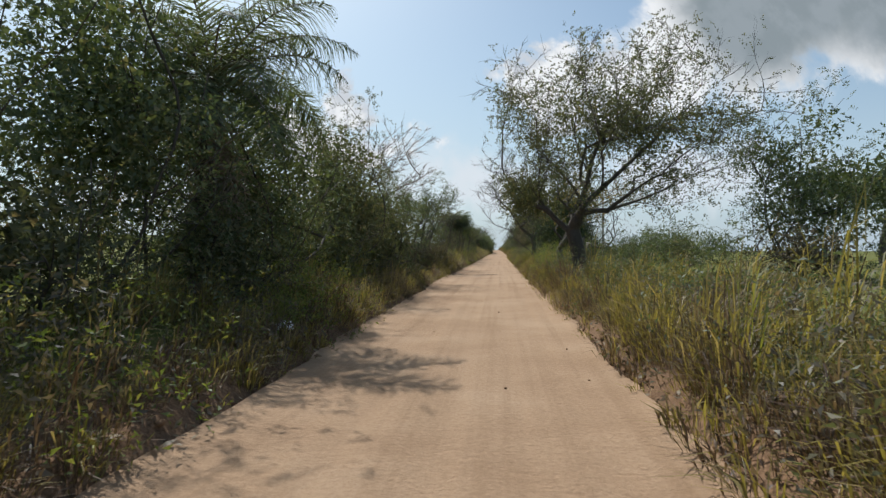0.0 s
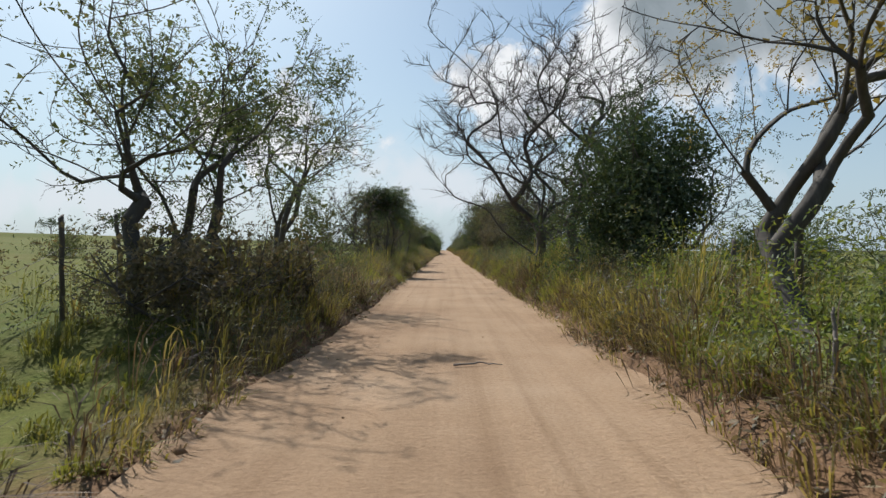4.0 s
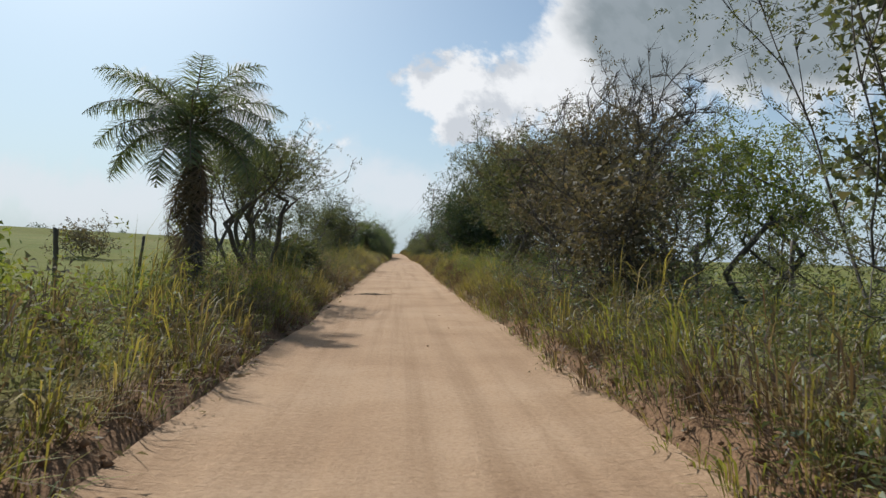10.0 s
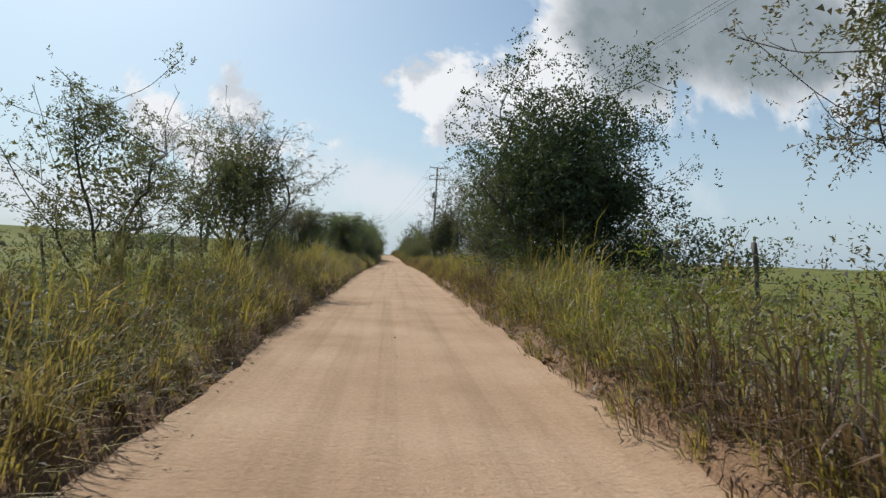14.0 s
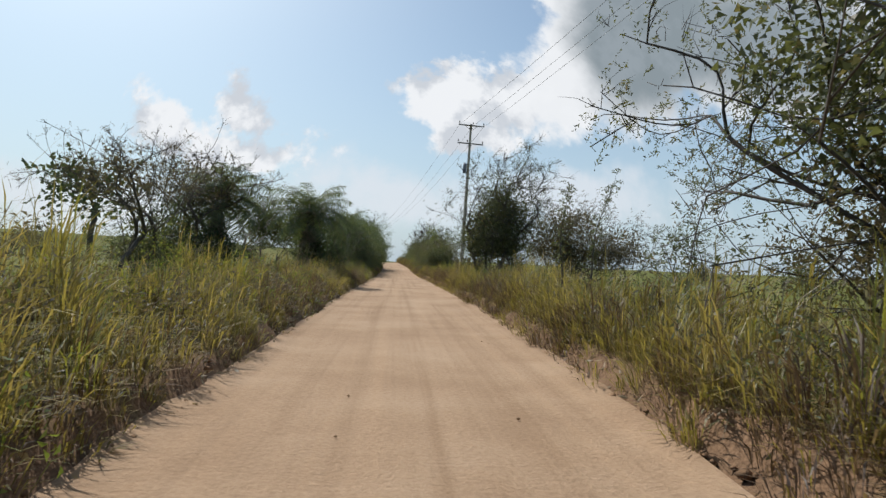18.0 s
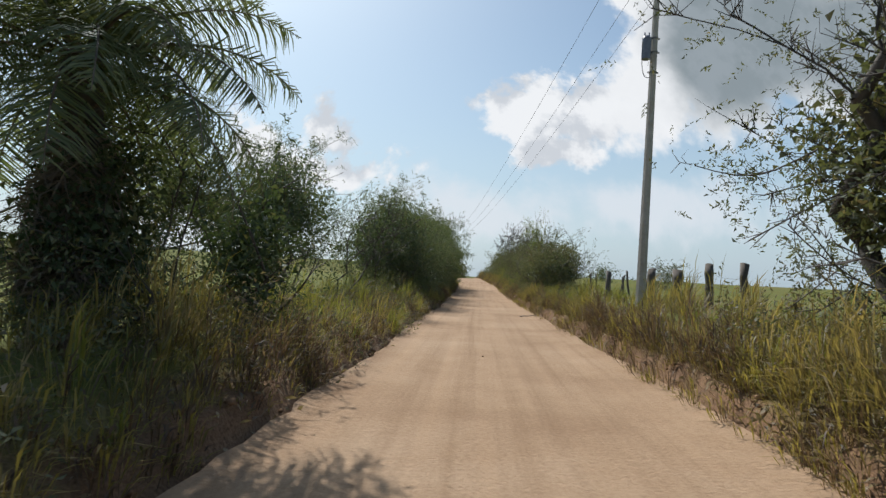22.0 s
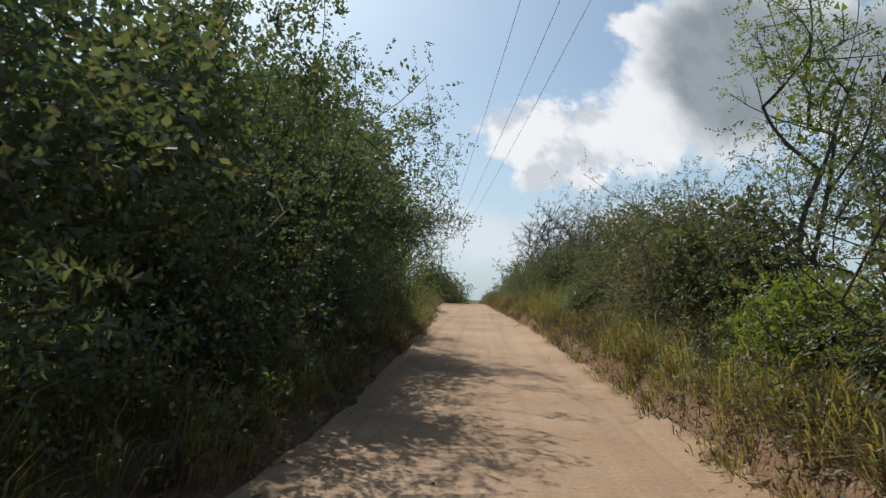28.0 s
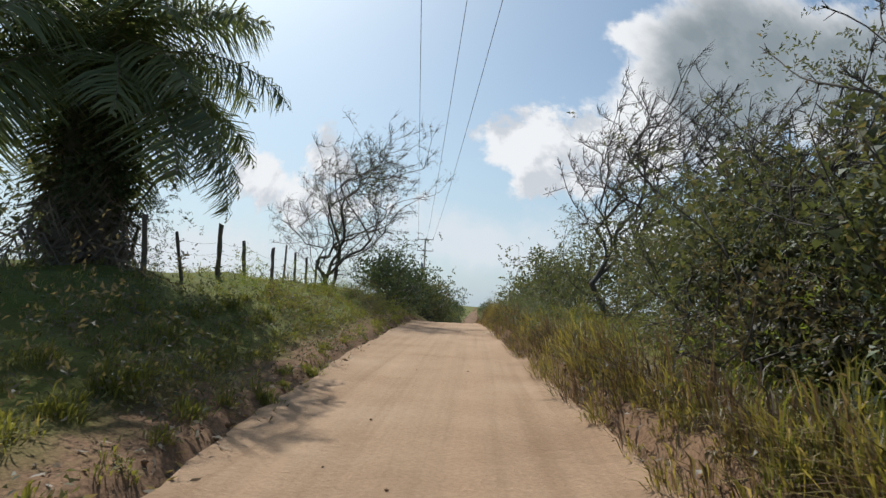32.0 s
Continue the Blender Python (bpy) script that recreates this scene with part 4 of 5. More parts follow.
def fence(posts, label, seed, heights=(1.15, 1.45), r=0.045, wires=3, fat=(), tilt=3.5, stout=2.2):
    """Rough posts with strands of barbed wire strung from one to the next."""
    rng = np.random.default_rng(seed)
    x0, y0 = posts[0]
    t = thing("wire_fence", x0, y0, float(ground_z(x0, y0)), label, "fence", "pasture fences")
    zb = float(ground_z(x0, y0))
    tops = []
    metas = [(post_mesh(rng, 1.0, 0.045), 1) for _ in range(5)]
    for i, (x, y) in enumerate(posts):
        z = float(ground_z(x, y)) - zb
        h = rng.uniform(*heights)
        k = (r / 0.045) * rng.uniform(0.75, 1.3) * (stout if i in fat else 1.0)
        lean = 2.0 if i in fat else tilt
        m = pose(x - x0, y - y0, z, rng.normal(0, lean), rng.normal(0, lean), rng.uniform(0, 360)) @ Matrix.Diagonal((k, k, h, 1))
        part("post", metas[i % 5][0], t, at=m)
        tops.append(np.array([x - x0, y - y0, z]))
    for w in range(wires):
        hh = 0.35 + 0.33 * w
        pieces = []
        for a, b in zip(tops[:-1], tops[1:]):
            s = np.linspace(0, 1, 7)[:, None]
            P = a + (b - a) * s + np.array([0, 0, hh]) - np.array([0, 0, 1]) * 0.06 * 4 * s * (1 - s)
            rr = np.full(6, 0.0035)
            pieces.append(tubes(P[:-1], P[1:], rr, rr, 4))
        part("wire", fast_mesh("wire", *join(pieces), M_WIRE), t, "rusty barbed wire strand")
    return t


# ================================================================ the place, from the start of the drive on
DENSE = dict(low=0.04, lump=0.25, stems=3, trunk_r=0.09, spread=0.4, n=120, inner=0.34, hollow=0.36, square=3.2, skirt=0.45, clump=0.9)
BARE = dict(leaves=0, n=420, twigs=4200, crook=0.09, gnarl=0.24, hollow=0.42, tip=0.0105)

# --- first stretch
tree(-5.6, 3.0, 7.2, 2.5, "dense dark roadside tree matted with creepers", leaves=28000, mat=M_LEAF, **DENSE)
tree(-5.7, 9.0, 7.4, 2.5, "dense dark roadside tree matted with creepers", leaves=30000, mat=M_LEAF_HEDGE, **DENSE)
tree(-5.6, 15.0, 5.6, 2.5, "dense roadside tree matted with green creepers", leaves=28000, mat=M_LEAF_HEDGE, **DENSE)
tree(-4.9, 20.2, 6.4, 2.5, "dense roadside tree hung with creepers", leaves=28000, mat=M_LEAF, **DENSE)
tree(-5.4, 24.2, 4.3, 1.9, "dense roadside tree hung with creepers", leaves=21000, mat=M_LEAF, **DENSE)
for ty in (1.0, 9.0, 17.0, 25.0):
    tree(-10.5, ty, 6.4, 2.8, "tangled tree at the back of the thicket", leaves=5000, leaf=0.11, mat=M_LEAF, **{**DENSE, "n": 82})
for bx, by, bh, br in ((-4.9, 6.4, 2.5, 1.7), (-4.7, 11.6, 2.4, 1.6), (-4.5, 17.4, 2.5, 1.6), (-4.4, 22.4, 2.4, 1.5), (-5.2, 26.4, 2.0, 1.1)):
    tree(bx, by, bh, br, "dense dark undergrowth at the thicket foot", leaves=8000, leaf=0.065, mat=M_LEAF, name="bush", category="bush", group="thicket undergrowth", **{**DENSE, "n": 80, "trunk_r": 0.05})
tree(-4.5, 25.9, 4.0, 2.1, "leafy thicket end above short green grass", leaves=30000, leaf=0.07, mat=M_LEAF_HEDGE, **{**DENSE, "n": 200, "inner": 0.45})
palm(-5.3, 12.4, 7.6, 6.2, "feather palm rising out of the dark thicket", seed=11)
tree(-5.3, 29.5, 7.6, 2.4, "tall leafless tree behind the thicket", low=0.45, bark=M_BARK_PALE, trunk_r=0.08, stems=2, wind=1.0, **{**BARE, "n": 170, "twigs": 2400})
tree(3.85, 24.4, 9.6, 5.6, "large spreading tree with a stout dark trunk", low=0.27, ry=4.6, leaves=56000, leaf=0.08, broad=4, inner=0.15, mat=M_LEAF,
     n=620, twigs=7000, trunk_r=0.28, crook=0.10, fork=1.9, hollow=0.36, off=(1.9, 0.3), tip=0.0085, square=2.2, spread=0.24, clump=0.9, lump=0.2,
     boughs=((-2.0, 1.4, 2.9, 0.8), (-1.3, 2.4, 2.9, 0.9), (-2.3, 0.2, 3.4, 0.9)))
tree(11.4, 21.6, 6.6, 2.6, "leafy green tree behind the roadside grass", leaves=14000, leaf=0.095, mat=M_LEAF_HEDGE, **{**DENSE, "square": 2.3})
for bx, by, bh in ((11.6, 41.0, 2.6), (14.2, 44.5, 2.9), (10.6, 47.5, 2.4), (17.0, 48.0, 3.0), (13.0, 51.0, 2.7)):
    tree(bx, by, bh, 2.2, "bushy green shrub behind the fence", leaves=5500, leaf=0.09, mat=M_LEAF_HEDGE, name="bush", category="bush", group="pasture bushes", **{**DENSE, "n": 70, "trunk_r": 0.05})
tree(24.5, 40.0, 7.4, 5.6, "flat-topped green acacia in the pasture", low=0.4, leaves=6000, leaf=0.24, mat=M_LEAF_DARK, n=150, trunk_r=0.25, spread=0.5, inner=0.3)
tree(33.0, 48.0, 8.4, 6.0, "flat-topped green acacia in the pasture", low=0.4, leaves=5500, leaf=0.24, mat=M_LEAF_DARK, n=130, trunk_r=0.25, spread=0.5, inner=0.3)
tree(-4.9, 37.6, 5.6, 2.9, "small half-bare roadside tree with upswept branches", low=0.28, leaves=3200, mat=M_LEAF, n=130, twigs=900, trunk_r=0.13, wind=-0.3, stems=1)
tree(-4.2, 40.6, 6.4, 2.2, "half-bare roadside tree with clumps of green leaves", low=0.2, leaves=14000, mat=M_LEAF_HEDGE, n=130, twigs=900, trunk_r=0.13, stems=2, wind=0.3)
tree(-4.9, 45.6, 6.2, 1.8, "half-bare leafy tree leaning with the wind", low=0.4, leaves=4200, leaf=0.06, mat=M_LEAF, n=120, twigs=700, trunk_r=0.11, stems=3, wind=2.0, fork=0.8)
tree(-4.0, 37.2, 1.7, 1.3, "low brown bush below the half-bare trees", leaves=6000, leaf=0.06, mat=M_LEAF_DRY, name="bush", category="bush", group="roadside bushes", **{**DENSE, "n": 80, "trunk_r": 0.04})
tree(-3.5, 40.2, 1.5, 1.1, "low brown bush below the half-bare trees", leaves=5000, leaf=0.06, mat=M_LEAF_DRY, name="bush", category="bush", group="roadside bushes", **{**DENSE, "n": 80, "trunk_r": 0.04})
tree(4.3, 34.8, 5.4, 3.4, "spreading tree with yellowing leaves by the fence", ry=2.6, low=0.48, off=(1.0, 0.0), leaves=6500, leaf=0.055, mat=M_LEAF_YELLOW, n=180, twigs=1500,
     trunk_r=0.16, wind=1.2, stems=2, fork=1.3, bark=M_BARK)
tree(5.4, 45.4, 6.1, 3.0, "dark leafy tree close to the road", leaves=48000, leaf=0.07, mat=M_LEAF_DARK, **{**DENSE, "low": 0.1, "n": 220, "inner": 0.5, "square": 2.6})
tree(3.66, 51.6, 10.2, 4.6, "big leafless tree with crooked pale limbs", low=0.24, square=2.4, ry=3.6, off=(-0.5, 0), bark=M_BARK, trunk_r=0.19, fork=1.9, **{**BARE, "n": 560, "twigs": 11000})
tree(5.1, 52.5, 10.4, 3.8, "big leafless tree with crooked limbs over the grass", low=0.26, bark=M_BARK, trunk_r=0.21, fork=2.2, wind=1.0, **{**BARE, "n": 480, "twigs": 6000})
tree(7.6, 53.8, 2.3, 2.3, "dark green scrub below the tangled tree", leaves=11000, leaf=0.065, mat=M_LEAF, name="bush", category="bush", group="roadside bushes", **{**DENSE, "n": 110, "trunk_r": 0.05})
tree(7.6, 51.4, 5.2, 3.2, "low tangled leafless tree with crooked heavy limbs", low=0.15, bark=M_BARK, trunk_r=0.26, wind=1.5, **{**BARE, "twigs": 1200})

# --- second stretch
tree(-5.0, 50.3, 3.2, 1.3, "tall leafy weed bush by the pasture", low=0.05, inner=0.2, leaves=7000, leaf=0.06, mat=M_LEAF, stems=3, trunk_r=0.03, n=60, name="bush", category="bush", group="roadside bushes")
tree(-4.9, 61.0, 4.6, 2.1, "windswept half-bare thorn tree", low=0.12, leaves=3200, leaf=0.05, mat=M_LEAF_DRY, n=300, twigs=6000, trunk_r=0.10, stems=4, wind=0.5)
tree(-3.5, 62.5, 4.7, 1.3, "thorn tree capped by a dark mat of creepers", low=0.70, leaves=15000, leaf=0.06, mat=M_LEAF_DARK, n=150, twigs=900, stems=3, trunk_r=0.06, fork=1.7, inner=0.4)
tree(-4.6, 65.0, 3.4, 1.5, "half-bare thorn tree below the dark creeper mat", low=0.15, leaves=5000, leaf=0.06, mat=M_LEAF, n=130, twigs=1500, stems=3, trunk_r=0.07)
tree(-5.2, 67.0, 3.4, 1.3, "half-bare thorn tree beside the palms", low=0.3, leaves=1500, leaf=0.06, mat=M_LEAF, n=130, twigs=1500, stems=2, trunk_r=0.07)
palm(-4.35, 72.9, 6.2, 4.6, "feather palm with a thick skirt of dead fronds", seed=12, skirt=30, trunk_r=0.22)
palm(-5.2, 72.5, 6.0, 4.6, "feather palm with a thick skirt of dead fronds", seed=13, skirt=26, trunk_r=0.22)
tree(-5.0, 77.5, 1.7, 1.1, "low bright green bush in the weeds", leaves=3500, leaf=0.06, mat=M_LEAF_BRIGHT, name="bush", category="bush", group="roadside bushes", **{**DENSE, "n": 70, "trunk_r": 0.04})
palm(-4.9, 84.7, 5.7, 4.2, "smaller feather palm standing alone", seed=14, skirt=14, trunk_r=0.12)
tree(-3.9, 88.4, 4.6, 2.0, "airy flat-crowned tree with forked leaning stems", low=0.5, leaves=10000, leaf=0.06, mat=M_LEAF, n=160, twigs=1300, stems=3, trunk_r=0.11, fork=1.2, wind=0.5)
tree(-3.7, 91.6, 1.7, 1.0, "low dark bush beside the verge", leaves=9000, leaf=0.04, mat=M_LEAF, name="bush", category="bush", group="roadside bushes", **{**DENSE, "n": 70})
tree(-6.4, 95.2, 6.2, 2.5, "slender pasture tree with an airy flat crown", low=0.36, leaves=16000, leaf=0.05, mat=M_LEAF, n=220, twigs=1300, trunk_r=0.11, stems=2, wind=0.7, inner=0.15)
tree(-6.5, 98.2, 6.4, 2.4, "slender pasture tree with an airy flat crown", low=0.36, leaves=3600, leaf=0.06, mat=M_LEAF, n=150, twigs=1500, trunk_r=0.11, stems=2, wind=0.7)
tree(-7.4, 104.6, 6.4, 2.6, "bare twiggy tree with a few curled leaves", low=0.18, leaves=3000, leaf=0.05, mat=M_LEAF_DRY, n=420, twigs=8000, trunk_r=0.09, stems=4, fork=0.5, tip=0.0065)
tree(-6.4, 112.0, 4.9, 2.4, "leafy grey-green roadside tree", low=0.1, leaves=13000, leaf=0.07, mat=M_LEAF, n=140, twigs=600, stems=3, trunk_r=0.09)
tree(-5.9, 120.3, 5.9, 2.2, "leafy grey-green roadside tree", low=0.1, leaves=28000, leaf=0.052, mat=M_LEAF, n=220, twigs=2500, stems=3, trunk_r=0.09, wind=0.7, inner=0.25)
tree(6.0, 63.8, 6.8, 3.6, "leafless tree with many forked branches", low=0.18, ry=3.0, bark=M_BARK, trunk_r=0.17, stems=2, fork=0.9, **BARE)
tree(6.6, 57.8, 2.1, 1.6, "bright green bush under the bare trees", leaves=8000, leaf=0.07, mat=M_LEAF_BRIGHT, name="bush", category="bush", group="roadside bushes", **{**DENSE, "n": 82})
tree(8.5, 59.0, 3.4, 2.6, "low green bush under the bare trees", leaves=9000, mat=M_LEAF_BRIGHT, name="bush", category="bush", group="roadside bushes", **{**DENSE, "n": 82})
tree(9.6, 66.0, 3.4, 2.8, "low green bush under the bare trees", leaves=8000, mat=M_LEAF, name="bush", category="bush", group="roadside bushes", **{**DENSE, "n": 82})
tree(6.2, 75.4, 6.6, 2.6, "dark leafy tree leaning over the verge", leaves=36000, leaf=0.058, mat=M_LEAF, twigs=3000, wind=-0.4, **{**DENSE, "low": 0.06, "n": 150, "square": 2.4, "inner": 0.3})
tree(9.4, 75.5, 6.4, 2.9, "tall thin-leaved tree behind the verge", low=0.1, leaves=18000, leaf=0.06, mat=M_LEAF, n=150, twigs=1800, stems=2, trunk_r=0.12, inner=0.2)
tree(4.5, 82.0, 3.9, 1.9, "dense dry-topped roadside tree", leaves=12000, leaf=0.055, mat=M_LEAF_DRY, twigs=3500, **{**DENSE, "low": 0.1})
tree(5.2, 87.3, 5.8, 2.8, "dense tree with an arching trunk and bare twigs", leaves=15000, leaf=0.07, mat=M_LEAF_DRY, twigs=4200, wind=0.6, low=0.27, n=240, trunk_r=0.2, fork=1.3, inner=0.3, square=2.6)
tree(5.6, 88.6, 7.4, 2.6, "windswept leafless crown above the dense row", low=0.4, ry=2.4, bark=M_BARK, trunk_r=0.12, stems=2, wind=1.6, **{**BARE, "n": 300, "twigs": 7000})
tree(6.2, 90.0, 5.4, 2.9, "dense tree with a fringe of bare twigs", leaves=26000, leaf=0.055, mat=M_LEAF_DRY, twigs=2600, wind=0.6, **{**DENSE, "low": 0.2})
tree(5.8, 95.2, 7.2, 3.2, "broad dark tree with a high crown over the fence", low=0.2, leaves=40000, leaf=0.06, mat=M_LEAF, n=240, twigs=2600, stems=2, trunk_r=0.17, inner=0.4, square=2.6)
tree(5.0, 101.3, 7.8, 3.6, "broad dark tree with a leaning trunk", low=0.22, leaves=50000, leaf=0.06, mat=M_LEAF, n=280, twigs=1800, stems=1, trunk_r=0.26, lean=(1.0, 0.0), fork=1.7, inner=0.4, square=2.6)
tree(7.8, 104.5, 7.0, 3.2, "broad dark tree behind the leaning one", low=0.15, leaves=30000, mat=M_LEAF_DRY, n=190, trunk_r=0.17, stems=2, inner=0.4)

for bx, by, br in ((7.6, 87.6, 1.8), (7.9, 92.4, 2.0), (7.0, 96.4, 1.8), (8.4, 100.2, 2.0), (6.9, 103.4, 1.8), (10.4, 96.6, 2.2)):
    tree(bx, by, 1.35, br, "shaded low scrub below the broad trees", leaves=6000, leaf=0.07, mat=M_LEAF, name="bush", category="bush", group="roadside bushes", **{**DENSE, "n": 80, "trunk_r": 0.04})
tree(10.5, 92.0, 6.6, 3.4, "broad shady pasture tree behind the row", low=0.2, leaves=13000, leaf=0.095, mat=M_LEAF, n=150, trunk_r=0.17, stems=2, inner=0.4, square=2.8)
tree(11.0, 99.0, 7.0, 3.8, "broad shady pasture tree behind the row", low=0.06, leaves=24000, leaf=0.08, mat=M_LEAF, n=150, trunk_r=0.17, stems=2, inner=0.4, square=2.8)
tree(9.5, 85.0, 5.0, 2.6, "leafy tree with yellow-green foliage behind the row", low=0.1, leaves=9000, leaf=0.09, mat=M_LEAF_BRIGHT, n=140, trunk_r=0.12, stems=3, inner=0.15)

# --- third stretch
tree(6.3, 120.0, 8.2, 3.85, "glossy deep-green tree with a full round crown", low=0.03, square=3.0, inner=0.6, skirt=0.4, leaves=66000, leaf=0.1, mat=M_LEAF_DARK, n=420, stems=1, trunk_r=0.2, spread=0.34, fork=1.3, clump=1.0, lump=0.2, hollow=0.3)
tree(-8.0, 126.0, 7.6, 2.8, "airy pasture tree with feathery leaves", low=0.22, leaves=5000, leaf=0.06, mat=M_LEAF, n=180, twigs=1500, stems=3, trunk_r=0.11)
tree(-6.6, 130.0, 3.2, 1.2, "dense bush with bare shoots in tall grass", leaves=3500, mat=M_LEAF, name="bush", category="bush", group="roadside bushes", **{**DENSE, "n": 80})
tree(6.6, 131.0, 7.8, 4.8, "dark twiggy tree with small drying leaves", low=0.06, skirt=0.22, leaves=72000, leaf=0.055, mat=M_LEAF, n=560, clump=0.6, hollow=0.45, gnarl=0.15, twigs=6000, stems=2, trunk_r=0.17, wind=0.2, inner=0.45, lump=0.22)
tree(11.4, 132.5, 7.0, 3.3, "leafy tree beyond the roadside row", low=0.12, leaves=13000, leaf=0.08, mat=M_LEAF_DRY, n=180, twigs=1500, stems=2, trunk_r=0.14, inner=0.35)
tree(-9.4, 147.0, 5.0, 2.8, "half-bare spreading pasture tree", low=0.35, leaves=9000, leaf=0.05, mat=M_LEAF_DRY, n=260, twigs=3500, stems=3, trunk_r=0.10, fork=0.9)
tree(-8.6, 149.4, 2.6, 2.3, "dark scrub below the half-bare trees", leaves=11000, leaf=0.06, mat=M_LEAF, name="bush", category="bush", group="roadside bushes", **{**DENSE, "n": 110, "trunk_r": 0.05})
tree(-7.4, 151.6, 5.6, 2.5, "half-bare spreading pasture tree", low=0.42, leaves=7000, leaf=0.05, mat=M_LEAF_DRY, n=260, twigs=3500, stems=3, trunk_r=0.10, fork=1.0)
tree(-9.5, 154.0, 4.4, 2.2, "dark leafy tree standing among paler pasture trees", leaves=6000, mat=M_LEAF_DARK, **DENSE)
for i, (tx, ty, th) in enumerate(((-11.5, 163.0, 4.6), (-10.6, 166.0, 5.0), (-9.8, 169.0, 4.9), (-13.5, 167.0, 4.2))):
    tree(tx, ty, th, 1.7, "small leafless tree along the pasture fence", low=0.3, bark=M_BARK_PALE, trunk_r=0.09, wind=-0.4, **{**BARE, "n": 82, "twigs": 900})
tree(-4.9, 161.2, 3.0, 0.95, "dark creepers wrapped round the palm trunk", leaves=9000, leaf=0.06, mat=M_LEAF_DARK, name="bush", category="bush", group="roadside bushes", **{**DENSE, "n": 110, "trunk_r": 0.04})
palm(-4.8, 161.2, 5.6, 5.0, "squat feather palm with arching fronds", seed=15, fronds=36, skirt=30, trunk_r=0.2)
tree(-7.7, 151.2, 2.5, 1.9, "dark scrub wrapped round a palm's foot", leaves=15000, leaf=0.05, mat=M_LEAF_DARK, name="bush", category="bush", group="roadside bushes", **{**DENSE, "n": 110, "trunk_r": 0.05})
palm(-7.3, 151.8, 5.0, 4.2, "squat feather palm under a half-bare tree", seed=17, fronds=32, skirt=14, trunk_r=0.2)
tree(-3.8, 163.6, 3.3, 1.1, "dark bush at the foot of the palm", leaves=6000, mat=M_LEAF_DARK, name="bush", category="bush", group="roadside bushes", **{**DENSE, "n": 90})
sapling(4.7, 143.1, 3.4, 0.12, "thin sapling with leaves close along its stem", 41)
sapling(6.0, 144.6, 4.0, 0.8, "thin sapling leaning with the wind", 42)
tree(8.8, 145.5, 3.0, 1.3, "small grey-green thorn bush", low=0.1, leaves=3000, leaf=0.06, mat=M_LEAF, n=90, twigs=700, stems=3, trunk_r=0.04, name="bush", category="bush", group="roadside bushes")
tree(5.3, 160.7, 5.6, 2.9, "dense dark thorn tree swept by the wind", ry=2.4, leaves=42000, leaf=0.058, mat=M_LEAF, twigs=5000, wind=0.8, **{**DENSE, "low": 0.08, "n": 220, "square": 2.3, "inner": 0.5})
tree(4.9, 160.2, 7.8, 2.9, "windswept tree with bare twigs above dark foliage", low=0.28, ry=2.2, leaves=20000, leaf=0.05, mat=M_LEAF, n=360, twigs=9000, stems=2, trunk_r=0.14, wind=1.7, off=(0.1, 0.0), fork=1.4, inner=0.05, gnarl=0.2)
tree(9.2, 161.2, 5.4, 3.0, "dense dark thorn tree swept by the wind", leaves=24000, leaf=0.065, mat=M_LEAF_DRY, twigs=4000, wind=1.2, **{**DENSE, "low": 0.08, "n": 180, "square": 2.3, "inner": 0.45})
tree(11.8, 160.0, 3.8, 2.3, "windswept dark tree with low heavy foliage", leaves=12000, leaf=0.065, mat=M_LEAF_DRY, twigs=3500, wind=1.6, **{**DENSE, "low": 0.08, "n": 150, "inner": 0.4})

# --- fourth stretch
tree(-7.3, 175.6, 6.4, 2.7, "leafy tree with dark drooping foliage by the verge", low=0.08, leaves=40000, leaf=0.062, inner=0.35, mat=M_LEAF_HEDGE, n=260, twigs=900, stems=3, trunk_r=0.1)
tree(-9.8, 173.5, 6.6, 2.7, "leafy dark tree behind the verge tree", low=0.08, leaves=26000, leaf=0.065, inner=0.4, mat=M_LEAF, n=140, stems=2, trunk_r=0.1)
tree(-4.7, 175.6, 3.7, 1.15, "slanting small tree with thin bare stems", low=0.3, leaves=4200, leaf=0.038, mat=M_LEAF_DARK, n=170, twigs=1800, stems=3, trunk_r=0.05, lean=(0.6, 0), wind=1.2)
for i, (ty, th, tr) in enumerate(((183.5, 5.4, 2.9), (189.0, 5.2, 3.1), (194.8, 5.0, 3.2), (200.6, 5.0, 3.3), (206.4, 5.8, 3.5), (211.3, 6.5, 3.7))):
    tree((-4.2 if i < 4 else -4.05) - 0.12 * (i % 2), ty, th, tr - (0.35 if i < 4 else 0.55), "dense deep-green tree whose crown hangs over the road", ry=3.7, leaves=60000 if i < 4 else 76000, leaf=0.056, broad=4, mat=M_LEAF_HEDGE, tip=0.005,
         **{**DENSE, "low": 0.02, "clump": 0.55, "n": 260, "spread": 0.34, "trunk_r": 0.08, "inner": 0.36, "hollow": 0.22, "lump": 0.16, "square": 2.6})
for bx, by, bh, br in ((-4.0, 186.4, 2.2, 1.6), (-3.8, 192.0, 2.4, 1.6), (-4.1, 197.6, 2.3, 1.7), (-3.8, 203.2, 2.5, 1.7), (-3.7, 208.8, 2.6, 1.7), (-5.6, 205.8, 3.0, 1.8), (-5.6, 211.0, 3.0, 1.8)):
    tree(bx, by, bh, br, "dense leafy undergrowth at the hedge foot", leaves=12000, leaf=0.05, mat=M_LEAF_HEDGE, tip=0.005, name="bush", category="bush", group="hedge undergrowth", **{**DENSE, "n": 85, "trunk_r": 0.05})
